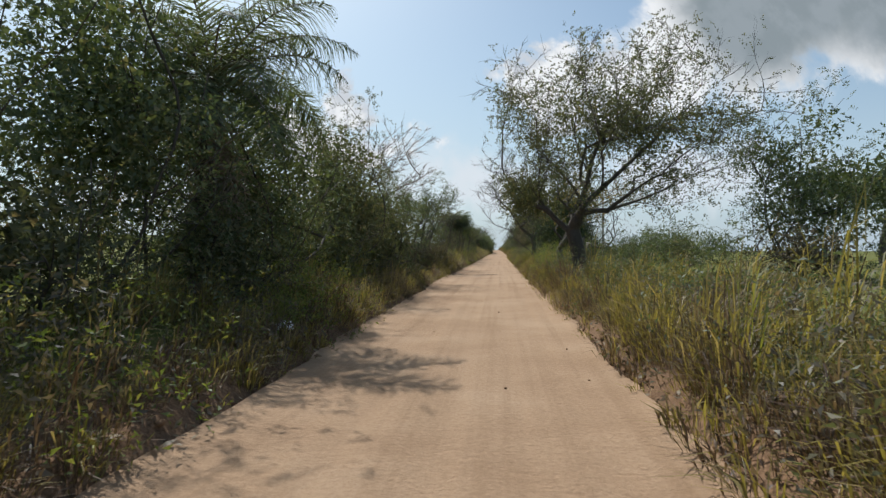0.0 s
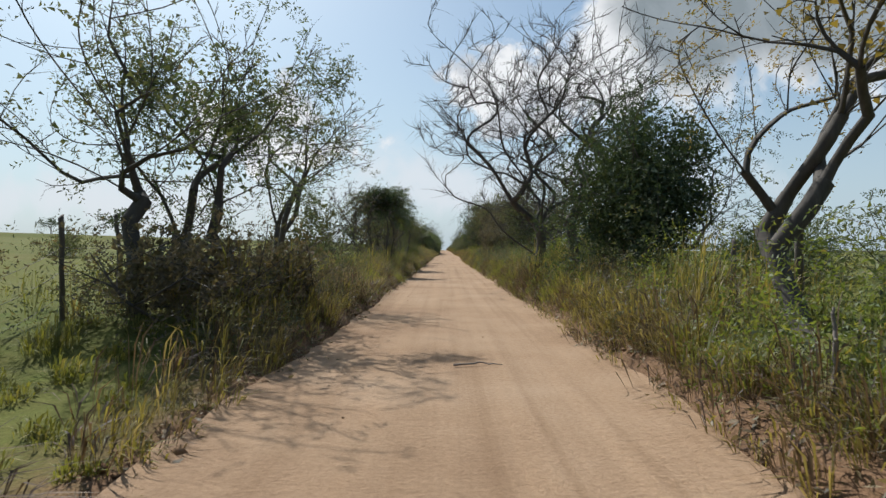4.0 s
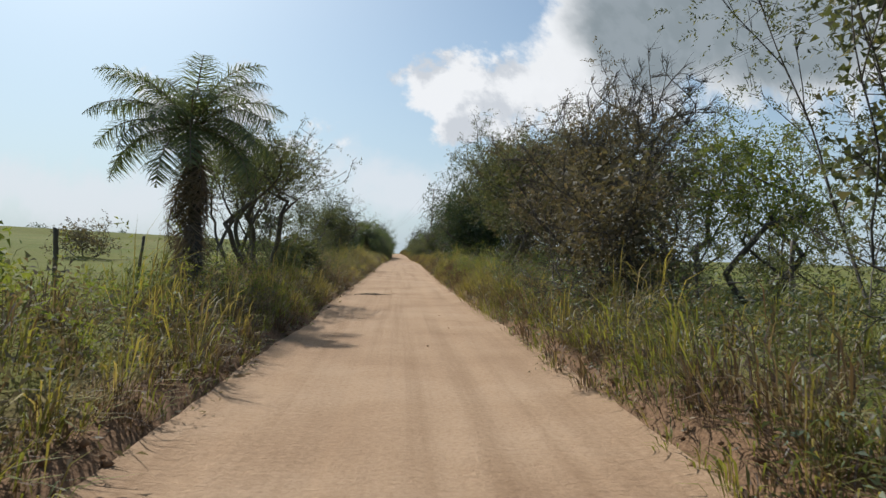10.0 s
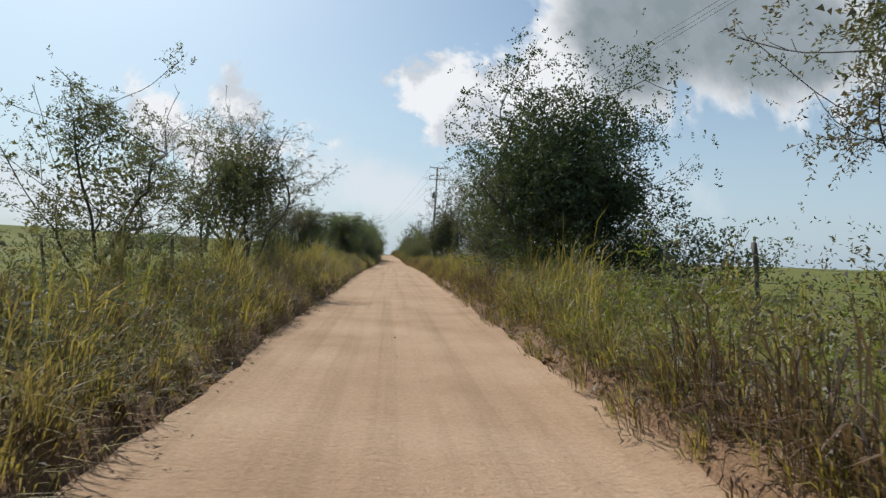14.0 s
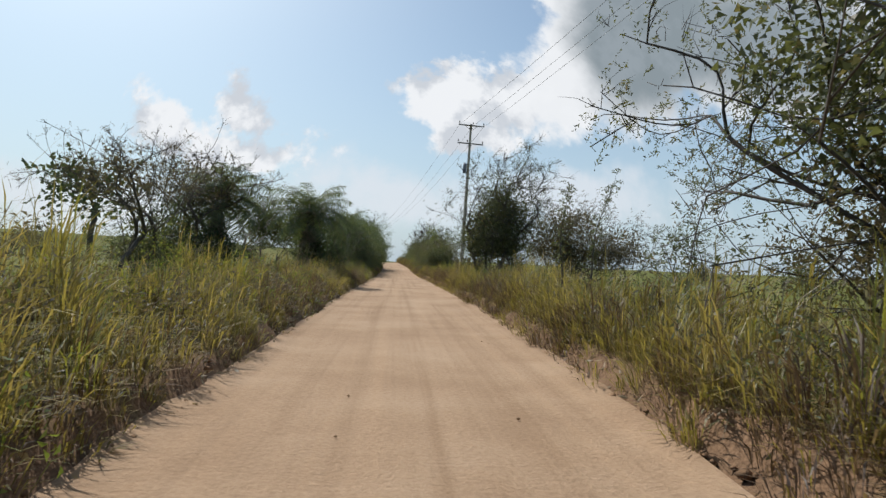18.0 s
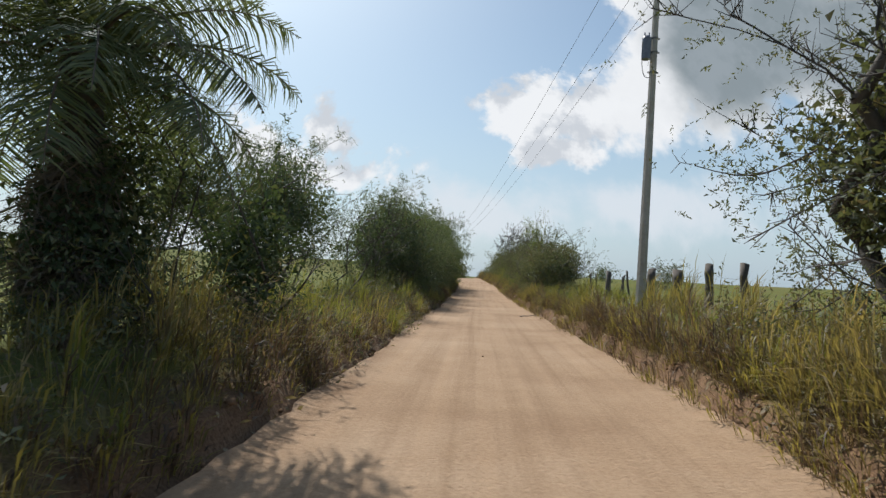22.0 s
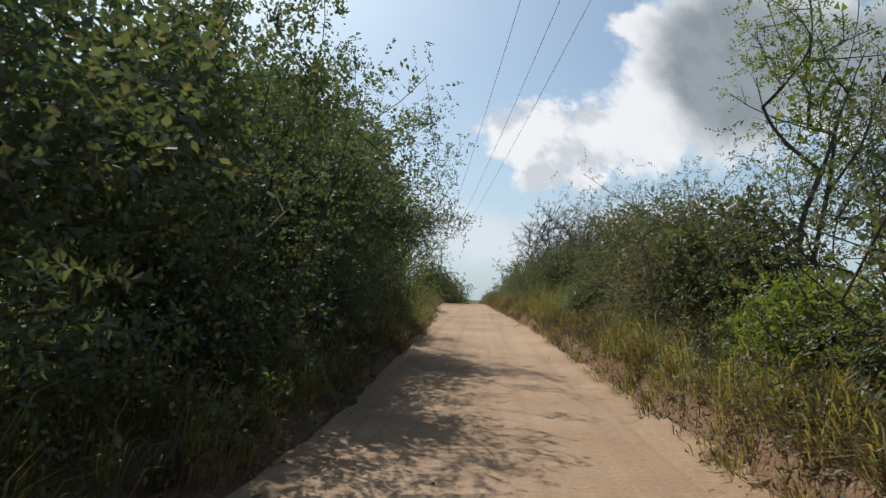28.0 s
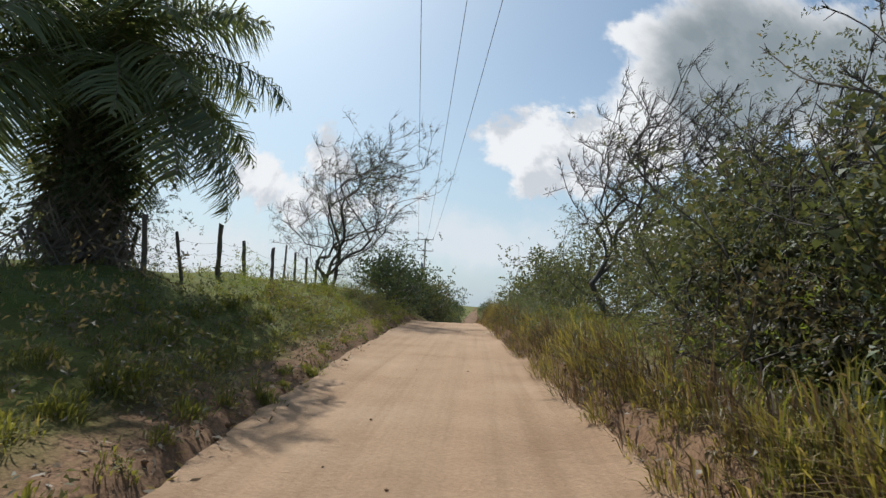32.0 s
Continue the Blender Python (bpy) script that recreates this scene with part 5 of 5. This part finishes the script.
for bx, by, bh, br, bm in ((4.1, 193.4, 2.9, 1.5, M_LEAF), (4.0, 203.4, 1.7, 1.1, M_LEAF_BRIGHT), (4.5, 206.6, 3.1, 1.7, M_LEAF), (4.3, 210.0, 2.6, 1.5, M_LEAF_DRY), (3.9, 217.6, 1.8, 1.1, M_LEAF_HEDGE)):
    tree(bx, by, bh, br, "leafy bush crowding the verge", leaves=int(6500 * bh), leaf=0.045, tip=0.005, mat=bm, name="bush", category="bush", group="roadside bushes", **{**DENSE, "n": 85, "trunk_r": 0.05})
tree(4.4, 189.0, 3.6, 1.9, "rounded roadside bush in tall grass", leaves=17000, leaf=0.05, mat=M_LEAF, name="bush", category="bush", group="roadside bushes", **{**DENSE, "n": 120, "trunk_r": 0.035})
tree(5.3, 197.0, 3.7, 2.3, "rounded roadside bush with rusty leaf tips", leaves=20000, leaf=0.05, mat=M_LEAF_DRY, name="bush", category="bush", group="roadside bushes", **{**DENSE, "n": 120, "trunk_r": 0.035})
tree(4.6, 200.5, 3.6, 2.0, "rounded yellow-green roadside bush", leaves=18000, leaf=0.05, mat=M_LEAF, name="bush", category="bush", group="roadside bushes", **{**DENSE, "n": 120, "trunk_r": 0.035})
tree(5.2, 205.4, 6.4, 1.1, "slender tree with feathery light-green leaves", low=0.3, leaves=5200, leaf=0.06, mat=M_LEAF_BRIGHT, n=130, twigs=500, stems=2, trunk_r=0.06)
tree(6.6, 206.5, 5.4, 2.0, "feathery green tree behind the bushes", low=0.1, leaves=7000, leaf=0.07, mat=M_LEAF, n=130, stems=2, trunk_r=0.07)
tree(5.8, 214.6, 4.7, 3.0, "domed thorn bush with tangled shoots", leaves=28000, leaf=0.055, mat=M_LEAF, twigs=900, name="bush", category="bush", group="roadside bushes", **{**DENSE, "n": 150, "trunk_r": 0.04})
tree(5.8, 221.6, 5.2, 2.6, "tall thicket covered with leafy creepers", leaves=26000, leaf=0.062, mat=M_LEAF, **{**DENSE, "n": 150, "trunk_r": 0.035})
tree(4.7, 229.2, 3.8, 2.2, "dense roadside thicket with small leaves", leaves=34000, leaf=0.05, mat=M_LEAF, twigs=3000, **{**DENSE, "n": 190, "inner": 0.45})
tree(4.5, 233.4, 3.9, 2.1, "dense roadside thicket with small leaves", leaves=26000, leaf=0.055, mat=M_LEAF, twigs=2200, **{**DENSE, "n": 160, "inner": 0.45})
tree(4.0, 231.4, 1.6, 1.0, "low brown scrub at the thicket foot", leaves=6000, leaf=0.055, mat=M_LEAF_DRY, name="bush", category="bush", group="roadside bushes", **{**DENSE, "n": 80, "trunk_r": 0.04})
tree(6.2, 232.4, 4.2, 2.2, "dense roadside thicket with small leaves", leaves=22000, leaf=0.055, mat=M_LEAF_DRY, **{**DENSE, "n": 105})
tree(4.0, 242.6, 7.6, 2.6, "windswept leafless tree above the thicket", low=0.3, bark=M_BARK, trunk_r=0.11, wind=2.0, stems=2, **{**BARE, "n": 460, "twigs": 10000})
tree(3.9, 230.6, 4.5, 1.8, "windswept leafless tree rising out of the thicket", low=0.4, bark=M_BARK, trunk_r=0.07, wind=1.6, stems=2, **{**BARE, "n": 260, "twigs": 7000, "tip": 0.008})
tree(5.6, 230.8, 4.4, 1.7, "windswept leafless tree rising out of the thicket", low=0.4, bark=M_BARK, trunk_r=0.07, wind=1.6, stems=2, **{**BARE, "n": 240, "twigs": 6000, "tip": 0.008})
tree(6.6, 241.0, 6.6, 2.4, "windswept leafless tree above the thicket", low=0.3, bark=M_BARK, trunk_r=0.11, wind=2.2, stems=2, **{**BARE, "n": 360, "twigs": 8000})
tree(4.7, 237.5, 3.9, 2.2, "dense roadside thicket with small leaves", leaves=11000, mat=M_LEAF, **{**DENSE, "n": 112})
tree(4.5, 244.5, 4.2, 2.2, "dense roadside thicket with small leaves", leaves=9000, mat=M_LEAF, **{**DENSE, "n": 97})
tree(4.4, 251.0, 4.2, 2.2, "dense roadside thicket with small leaves", leaves=8000, mat=M_LEAF, **{**DENSE, "n": 97})
tree(-4.0, 215.4, 4.2, 1.9, "sunlit yellow-green shrub at the hedge end", leaves=22000, leaf=0.06, broad=6, mat=M_LEAF_BRIGHT, **{**DENSE, "n": 130, "square": 2.6, "inner": 0.45})
tree(-3.4, 216.6, 1.7, 1.1, "low bright shrub at the road edge", leaves=6000, leaf=0.055, mat=M_LEAF_BRIGHT, name="bush", category="bush", group="roadside bushes", **{**DENSE, "n": 70, "trunk_r": 0.04})
tree(-3.7, 218.6, 2.3, 1.2, "low dark bush beyond the hedge end", leaves=4500, leaf=0.07, mat=M_LEAF_HEDGE, name="bush", category="bush", group="roadside bushes", **{**DENSE, "n": 80, "trunk_r": 0.05})
tree(-6.0, 218.6, 4.2, 1.7, "bright leafy shrub overgrown with creepers", leaves=9000, leaf=0.12, mat=M_LEAF_BRIGHT, **{**DENSE, "n": 90})
palm(-9.2, 237.6, 8.8, 9.4, "large feather palm with long arching fronds", seed=16, fronds=44, skirt=22, trunk_r=0.34, blade=1.6)
tree(-9.1, 237.3, 5.9, 1.5, "dark creepers climbing the palm's trunk into its crown", leaves=22000, leaf=0.06, mat=M_LEAF_DARK, name="bush", category="bush", group="roadside bushes", **{**DENSE, "n": 90})
tree(-7.2, 254.0, 8.4, 3.6, "windswept half-bare tree leaning over the verge", low=0.15, ry=3.0, leaves=11000, leaf=0.05, mat=M_LEAF, n=480, twigs=12000, stems=3, trunk_r=0.15, wind=3.0, fork=0.9, tip=0.009, gnarl=0.2)
tree(-5.0, 258.0, 4.6, 2.2, "dense bush below the windswept tree", leaves=6000, leaf=0.11, mat=M_LEAF_DARK, **{**DENSE, "n": 82})

tree(-5.8, 229.5, 2.3, 1.3, "dark leafy bush in the grass by the palm", leaves=5000, mat=M_LEAF, name="bush", category="bush", group="roadside bushes", **{**DENSE, "n": 80})
tree(6.4, 131.8, 3.3, 2.5, "dense dark undergrowth around a twiggy tree", leaves=9000, mat=M_LEAF_DRY, name="bush", category="bush", group="roadside bushes", **{**DENSE, "n": 90})

for bx, by, bh, br in ((6.6, 122.0, 2.6, 2.4), (9.6, 121.0, 2.4, 2.2)):
    tree(bx, by, bh, br, "dark undergrowth below the deep-green tree", leaves=13000, leaf=0.06, mat=M_LEAF_DARK, name="bush", category="bush", group="roadside bushes", **{**DENSE, "n": 100, "trunk_r": 0.04})
# --- low bushes scattered in the pasture
rng = np.random.default_rng(31)
for i in range(26):
    side = i % 2
    yy = 8 + i * 9.6 + rng.uniform(-3, 3)
    xx = rng.uniform(9.5, 20.0) if side else -rng.uniform(11.0, 24.0)
    if side and 172 < yy < 196:
        xx += 16
    tree(xx, yy, rng.uniform(1.5, 2.8), rng.uniform(1.2, 2.0), "low rounded bush out in the pasture", leaves=2600, leaf=0.1, mat=(M_LEAF, M_LEAF_DRY, M_LEAF_HEDGE)[i % 3],
         name="bush", category="bush", group="pasture bushes", **{**DENSE, "n": 60, "trunk_r": 0.05})

# --- far rows ahead of the last view
rng = np.random.default_rng(77)
for i in range(11):
    yy = 263 + i * 9 + rng.uniform(-2, 2)
    tree(-5.0 + rng.uniform(-1, 0.6), yy, rng.uniform(3.6, 5.6), 2.6, "dense tree in the far roadside row", leaves=3000, leaf=0.19, mat=M_LEAF if i % 2 else M_LEAF_DARK, group="far roadside row", **{**DENSE, "n": 60, "skirt": 0.3})
    tree(4.9 + rng.uniform(-0.6, 1), yy - 4, rng.uniform(3.2, 5.0), 2.4, "dense tree in the far roadside row", leaves=3000, leaf=0.19, mat=M_LEAF, group="far roadside row", **{**DENSE, "n": 60, "skirt": 0.3})
for i in range(16):
    tx = -18 - i * 19 + rng.uniform(-6, 6)
    tree(tx, 250 + rng.uniform(-120, 160), rng.uniform(5, 8), rng.uniform(3, 5), "flat-topped tree on the far pasture rise", low=0.4, leaves=900, leaf=0.4, mat=M_LEAF_DARK, n=40, trunk_r=0.2, spread=0.5, group="far pasture trees")
for i in range(22):
    tree(-60 + i * 9 + rng.uniform(-4, 4), 520 + rng.uniform(0, 60), rng.uniform(6, 10), rng.uniform(4, 6), "tree in the distant wood line", leaves=1000, leaf=0.6, mat=M_LEAF_DARK, group="distant wood", **{**DENSE, "n": 40})

# --- grass
G = "tall yellow-green grass drying to straw along the verge"
grass_patch("verge_grass", G, M_GREEN_GRASS, 2.7, 5.6, 217, 229, 7.0, 1.25, 198)
B = "brown dead grass, its colour darkened as shade, low among the green tussocks"
S = "short green pasture grass beside the road"
for i, (y0, y1, h) in enumerate(((-2, 19, 1.2), (19, 36, 0.6), (36, 60, 1.2), (60, 84, 1.2), (84, 108, 1.0), (108, 140, 1.3), (140, 172, 1.15), (172, 188, 0.72), (188, 227, 1.0), (227, 262, 0.6))):
    lush, leafy = y0 in (19, 172, 227), 60 <= y0 < 108
    grass_patch("verge_grass", G, M_GREEN_GRASS if lush else M_GRASS, 2.62, 5.6, y0, y1, 1.5 if leafy else 2.2 if 188 <= y0 < 227 else 9.0 if lush else 6.0, h * 1.05, 200 + i)
    grass_patch("verge_grass", G, M_GRASS if lush else M_GREEN_GRASS, 2.65, 5.2, y0, y1, 1.2, h * 0.9, 250 + i)
    grass_patch("verge_grass", G, M_STRAW_LEAF, 2.58, 4.6, y0, y1, 0.9, h * 0.8, 300 + i, lean=0.16)
    grass_patch("shaded_dead_grass", B, M_SHADED_DEAD_GRASS, 2.58, 5.0, y0, y1, 1.5 if lush else 3.2, h * 0.72, 330 + i, lean=0.16)
    grass_patch("pasture_grass", S, M_GREEN_GRASS, 5.6, 8.6, y0, y1, 1.2, min(h, 1.0), 400 + i, blades=16)
for i, (y0, y1, h) in enumerate(((-2, 26, 0.8), (26, 36, 0.28), (36, 60, 1.35), (60, 84, 1.25), (84, 108, 1.05), (108, 140, 1.35), (140, 165, 1.12), (165, 182, 1.0), (182, 214, 0.7), (214, 226, 1.25), (226, 262, 0.38))):
    short = h < 0.5
    grass_patch("verge_grass", S if short else G, M_GREEN_GRASS if short or y0 in (165, 182, 214) else M_GRASS, -5.2, -1.98, y0, y1, 13 if short else 1.5 if 36 <= y0 < 108 else 4.6, h * (1 if short else 1.05), 500 + i)
    grass_patch("verge_grass", G, M_GREEN_GRASS, -5.2, -2.05, y0, y1, 1.2, h * 0.9, 550 + i)
    grass_patch("verge_grass", G, M_STRAW_LEAF, -4.2, -1.95, y0, y1, 0.6 if short else 0.9, h * 0.8, 600 + i, lean=0.16)
    if not short:
        grass_patch("shaded_dead_grass", B, M_SHADED_DEAD_GRASS, -4.6, -1.95, y0, y1, 1.2 if y0 == 214 else 3.2, h * 0.72, 630 + i, lean=0.16)
    grass_patch("pasture_grass", S, M_GREEN_GRASS, -9.0, -5.2, y0, y1, 4.0 if short else 1.2, min(h, 1.0), 700 + i, blades=16)

E = "short dry fringe of grass at the road edge"
for i in range(6):
    y0, y1 = -2 + 44 * i, 42 + 44 * i
    # the second, dark dead layer also puts the bank's shade into its colour
    for mat, thick, k in ((M_GREEN_GRASS if i == 1 else M_GRASS, 12, 0), (M_SHADED_DEAD_GRASS, 12, 40)):
        grass_patch("edge_grass", E, mat, -2.7, -1.95, y0, min(y1, 226), thick, 0.95, 900 + i + k, lean=0.22, blades=16, pull=0.2)
        grass_patch("edge_grass", E, mat, 2.46, 3.25, y0, y1, thick * (1.6 if i > 2 else 1.2), 0.95 if i == 4 else 1.1, 920 + i + k, lean=-0.22, blades=16, pull=0.2)

# --- leafy weeds tangled through the grass
def weeds(name, label, mat, x0, x1, y0, y1, per_m, height, leaf, seed, sprigs=17):
    """Low leafy mounds of mixed height strung along the verge."""
    rng = np.random.default_rng(seed)
    n = int((y1 - y0) * per_m)
    x, y = rng.uniform(x0, x1, n), rng.uniform(y0, y1, n)
    lawn = (x < 0) & (y > 27) & (y < 35)
    x, y = x[~lawn], y[~lawn]
    n = len(x)
    near = np.clip((np.abs(x - 0.3) - 2.1) / 0.7, 0.35, 1)
    hh = height * near * rng.uniform(0.3, 1.0, n) ** 1.2 * (0.85 + 0.5 * np.sin(0.8 * y + seed) * np.sin(0.31 * y + 2 * x))
    hh = np.where((x > 0) & (y > 166) & (y < 190), 0.5, 1.0) * hh
    rr = (0.2 + 0.42 * hh) * rng.uniform(0.8, 1.3, n)
    k = np.maximum(6, (sprigs * (0.3 + hh) * rr / 0.4).astype(int))
    X, Y, H, R = (np.repeat(q, k) for q in (x, y, hh, rr))
    m = len(X)
    d = unit(rng.normal(size=(m, 3)))
    d[:, 2] = np.abs(d[:, 2])
    q = d * (rng.random((m, 1)) ** 0.4)
    X, Y = X + q[:, 0] * R, Y + q[:, 1] * R
    X = beside(X, Y)
    p = np.stack([X, Y, ground_z(X, Y) + 0.03 + q[:, 2] * H], 1)
    v, f = sprig_leaves(rng, p, np.full(m, leaf), 5, False)
    tagged(new(name, fast_mesh(name, v, f, mat)), label, "weeds", kind="stuff")


W = "leafy weeds and seedlings tangled in the roadside grass"
D = "dry brown weeds low in the roadside grass"
for i in range(9):
    y0, y1 = -2 + i * 30, 28 + i * 30
    k = 2.2 if i <= 3 else 1.7 if i in (4, 5, 6) else 1.2
    weeds("roadside_weeds", W, M_LEAF_BRIGHT if i % 2 else M_LEAF_HEDGE, 2.8, 5.4, y0, y1, 1.5 * (0.7 if i in (4, 5) else k), 1.1 if i in (4, 5) else 1.7, 0.07, 800 + i)
    weeds("roadside_weeds", W, M_LEAF, 2.75, 6.2, y0, y1, 1.7 * (0.8 if i in (4, 5) else k), 1.1 if i in (4, 5) else 1.6, 0.065, 880 + i)
    weeds("roadside_weeds", W, M_LEAF if i % 2 else M_LEAF_BRIGHT, -6.2, -2.1, y0, y1, 2.5 * (1.0 if i in (4, 5) else k), 1.6, 0.07, 820 + i)
    weeds("dry_weeds", D, M_LEAF_DRY, 2.65, 4.6, y0, y1, 2.2 * k, 1.25, 0.072, 840 + i)
    weeds("dry_weeds", D, M_LEAF_DRY, -4.2, -2.0, y0, y1, 2.4 * k, 1.25, 0.072, 860 + i)

# --- poles and wires
utility_pole(5.15, 173.5, 11.9, "tall concrete utility pole with two steel crossarms", turn=4, tilt=2.0)
utility_pole(13.2, 75.0, 8.4, "plain dark pole standing behind the roadside trees", arms=False)
utility_pole(-6.6, 300.0, 10.0, "concrete utility pole far ahead beside the road", turn=4)
utility_pole(-8.2, 226.5, 5.6, "plain weathered concrete pole beyond the hedge", arms=False)
TOP = [(5.15 + 0.43 + a, 173.4, 12.3 - 0.035 * a) for a in (-0.97, 0.12, 0.97)]
power_line(TOP, [(-6.6 + a, 300.0, 10.0) for a in (-0.86, 0.12, 0.86)], 2.2, "thin dark overhead wire crossing above the road")
power_line(TOP, [(13.2 + 0.1 * a, 75.0, 8.7 + 0.3 * a) for a in (-0.86, 0.12, 0.86)], 0.6, "thin dark overhead wire running beside the road")

# --- fences
fence([(-6.2, 33.5), (-5.75, 33.7), (-5.4, 34.0), (-5.25, 34.7), (-5.3, 36.4), (-5.5, 38.4), (-5.6, 40.4)], "line of thin grey posts with barbed wire", 1, (1.25, 1.6), 0.04)
fence([(4.9, 26.5), (4.95, 29.0), (5.15, 31.0), (5.3, 32.6), (5.4, 34.8), (5.3, 37.2), (5.4, 39.6)], "old wooden posts with barbed wire in weeds", 2, (1.2, 1.7), 0.055, fat=(1,))
fence([(-8.2, 122.0), (-8.3, 126.0), (-8.2, 130.0), (-8.4, 134.5), (-8.3, 139.0), (-8.5, 143.0)], "scattered wooden posts with slack wire", 3, (1.1, 1.4))
fence([(-9.0, 158.0), (-8.9, 162.0), (-8.6, 166.0), (-8.4, 170.0), (-8.2, 174.0), (-8.2, 178.0)], "leaning wooden posts with barbed wire", 4, (1.1, 1.5))
fence([(6.0, 168.0), (7.0, 172.6), (6.67, 174.6), (5.95, 174.9), (6.1, 177.0), (5.85, 177.7), (5.8, 178.4), (5.65, 178.8), (5.5, 179.3), (5.5, 180.0), (5.8, 183.4), (6.2, 186.6), (6.6, 190.0)],
      "leaning thin stakes and stout weathered posts with barbed wire", 5, (1.1, 1.35), 0.036, fat=(0, 1, 2, 3, 9), tilt=7.0, stout=3.4)
fence([(-7.3, 237.0), (-7.6, 239.4), (-7.8, 242.0), (-8.1, 245.0), (-8.3, 248.2), (-8.5, 250.4), (-8.6, 252.4), (-8.8, 255.0), (-9.0, 258.0)], "weathered leaning posts with barbed wire on a rise", 6, (1.2, 1.6), 0.055)

fence([(6.9 + 0.2 * math.sin(i * 1.7), 66.0 + i * 3.6) for i in range(14)], "leaning old posts with barbed wire under trees", 7, (1.1, 1.5), 0.05)
fence([(-7.6 + 0.2 * math.sin(i * 2.1), 84.0 + i * 4.0) for i in range(10)], "thin weathered posts with barbed wire by the pasture", 8, (1.1, 1.4), 0.04)


# --- litter, sticks and fallen wood
def leaf_litter():
    rng = np.random.default_rng(9)
    n = 20000
    right = rng.random(n) < 0.5
    x = np.where(right, 2.42 + np.abs(rng.normal(0, 0.5, n)), -1.72 - np.abs(rng.normal(0, 0.42, n)))
    y = rng.uniform(-2, 262, n)
    keep = np.sin(0.9 * y + 3 * x) + np.sin(0.23 * y) + rng.normal(0, 0.9, n) > -0.6
    x, y = x[keep], y[keep]
    x = beside(x, y)
    p = np.stack([x, y, ground_z(x, y) + 0.02], 1)
    d = rng.normal(size=p.shape)
    d[:, 2] *= 0.25
    v, f = leaf_quads(rng, p, np.full(len(p), 0.11), 0.0, 0.18, d * 3)
    v[:, 2] = np.maximum(v[:, 2], ground_z(v[:, 0], v[:, 1]) + 0.008)
    tagged(new("leaf_litter", fast_mesh("leaf_litter", v, f, M_STRAW_LEAF)), "dry straw and dead leaves strewn along the road edges", "litter", kind="stuff")


leaf_litter()


def stick(points, r, label, mat=M_BARK_PALE, name="fallen_branch"):
    P = np.array(points, float)
    s = np.linspace(0, len(P) - 1, (len(P) - 1) * 5 + 1)
    Q = np.stack([np.interp(s, np.arange(len(P)), P[:, k]) for k in range(3)], 1)
    rng = np.random.default_rng(len(points) + int(P[0, 1]))
    Q[1:-1] += rng.normal(0, r * 0.45, Q[1:-1].shape)
    rr = r * np.linspace(1, 0.35, len(Q))
    ob = new(name, fast_mesh(name, *tubes(Q[:-1], Q[1:], rr[:-1], rr[1:], 7), mat, True))
    tagged(ob, label, "branch", "fallen wood")


stick([(0.1, 36.0, 0.03), (0.45, 36.1, 0.04), (0.75, 36.05, 0.03)], 0.016, "thin dry stick lying on the sandy road")
stick([(1.75, 178.0, 0.03), (2.2, 178.2, 0.05), (2.75, 178.1, 0.16)], 0.02, "thin dry stick lying on the sandy road")
stick([(3.2, 33.0, 0.25), (3.25, 33.1, 0.75), (3.3, 33.2, 1.05)], 0.035, "broken pale stake standing beside the road", name="broken_stake")
stick([(5.9, 58.4, 0.5), (6.4, 59.4, 1.7), (7.2, 60.0, 1.95), (8.6, 60.4, 2.1), (10.2, 61.0, 2.25), (11.6, 61.6, 2.0)], 0.11, "long pale dead limb propped above the bushes")
for i in range(7):
    a = i * 0.9
    stick([(-1.55 + 0.12 * i, 91.7 + 0.1 * math.sin(a * 2), 0.03), (-1.2 + 0.12 * i, 91.9 + 0.25 * math.sin(a), 0.06), (-0.95 + 0.12 * i, 92.0 + 0.35 * math.sin(a), 0.03)], 0.009, "thin twig in a scatter of brushwood", M_BARK)


def plastic_bag(x, y, size, label):
    """A crumpled, half-collapsed bag."""
    rng = np.random.default_rng(int(y * 7))
    bm = bmesh.new()
    bmesh.ops.create_icosphere(bm, subdivisions=3, radius=size)
    for vert in bm.verts:
        k = 1 + 0.35 * noise.noise(vert.co * (6 / size * 0.25)) + 0.12 * noise.noise(vert.co * (20 / size * 0.25))
        vert.co = Vector((vert.co.x * k * 1.15, vert.co.y * k * 0.8, max(-size * 0.35, vert.co.z * k * 0.75)))
    me = bpy.data.meshes.new("plastic_bag")
    bm.to_mesh(me)
    bm.free()
    me.materials.append(M_BAG)
    ob = new("plastic_bag", me)
    ob.location = (x, y, float(ground_z(x, y)) + size * 0.33)
    tagged(ob, label, "litter", "roadside litter")


plastic_bag(-2.6, 9.6, 0.13, "crumpled white plastic bag dropped at the road edge")
plastic_bag(2.9, 73.2, 0.05, "small scrap of white plastic on the verge")
plastic_bag(3.0, 94.0, 0.05, "small scrap of white plastic on the verge")
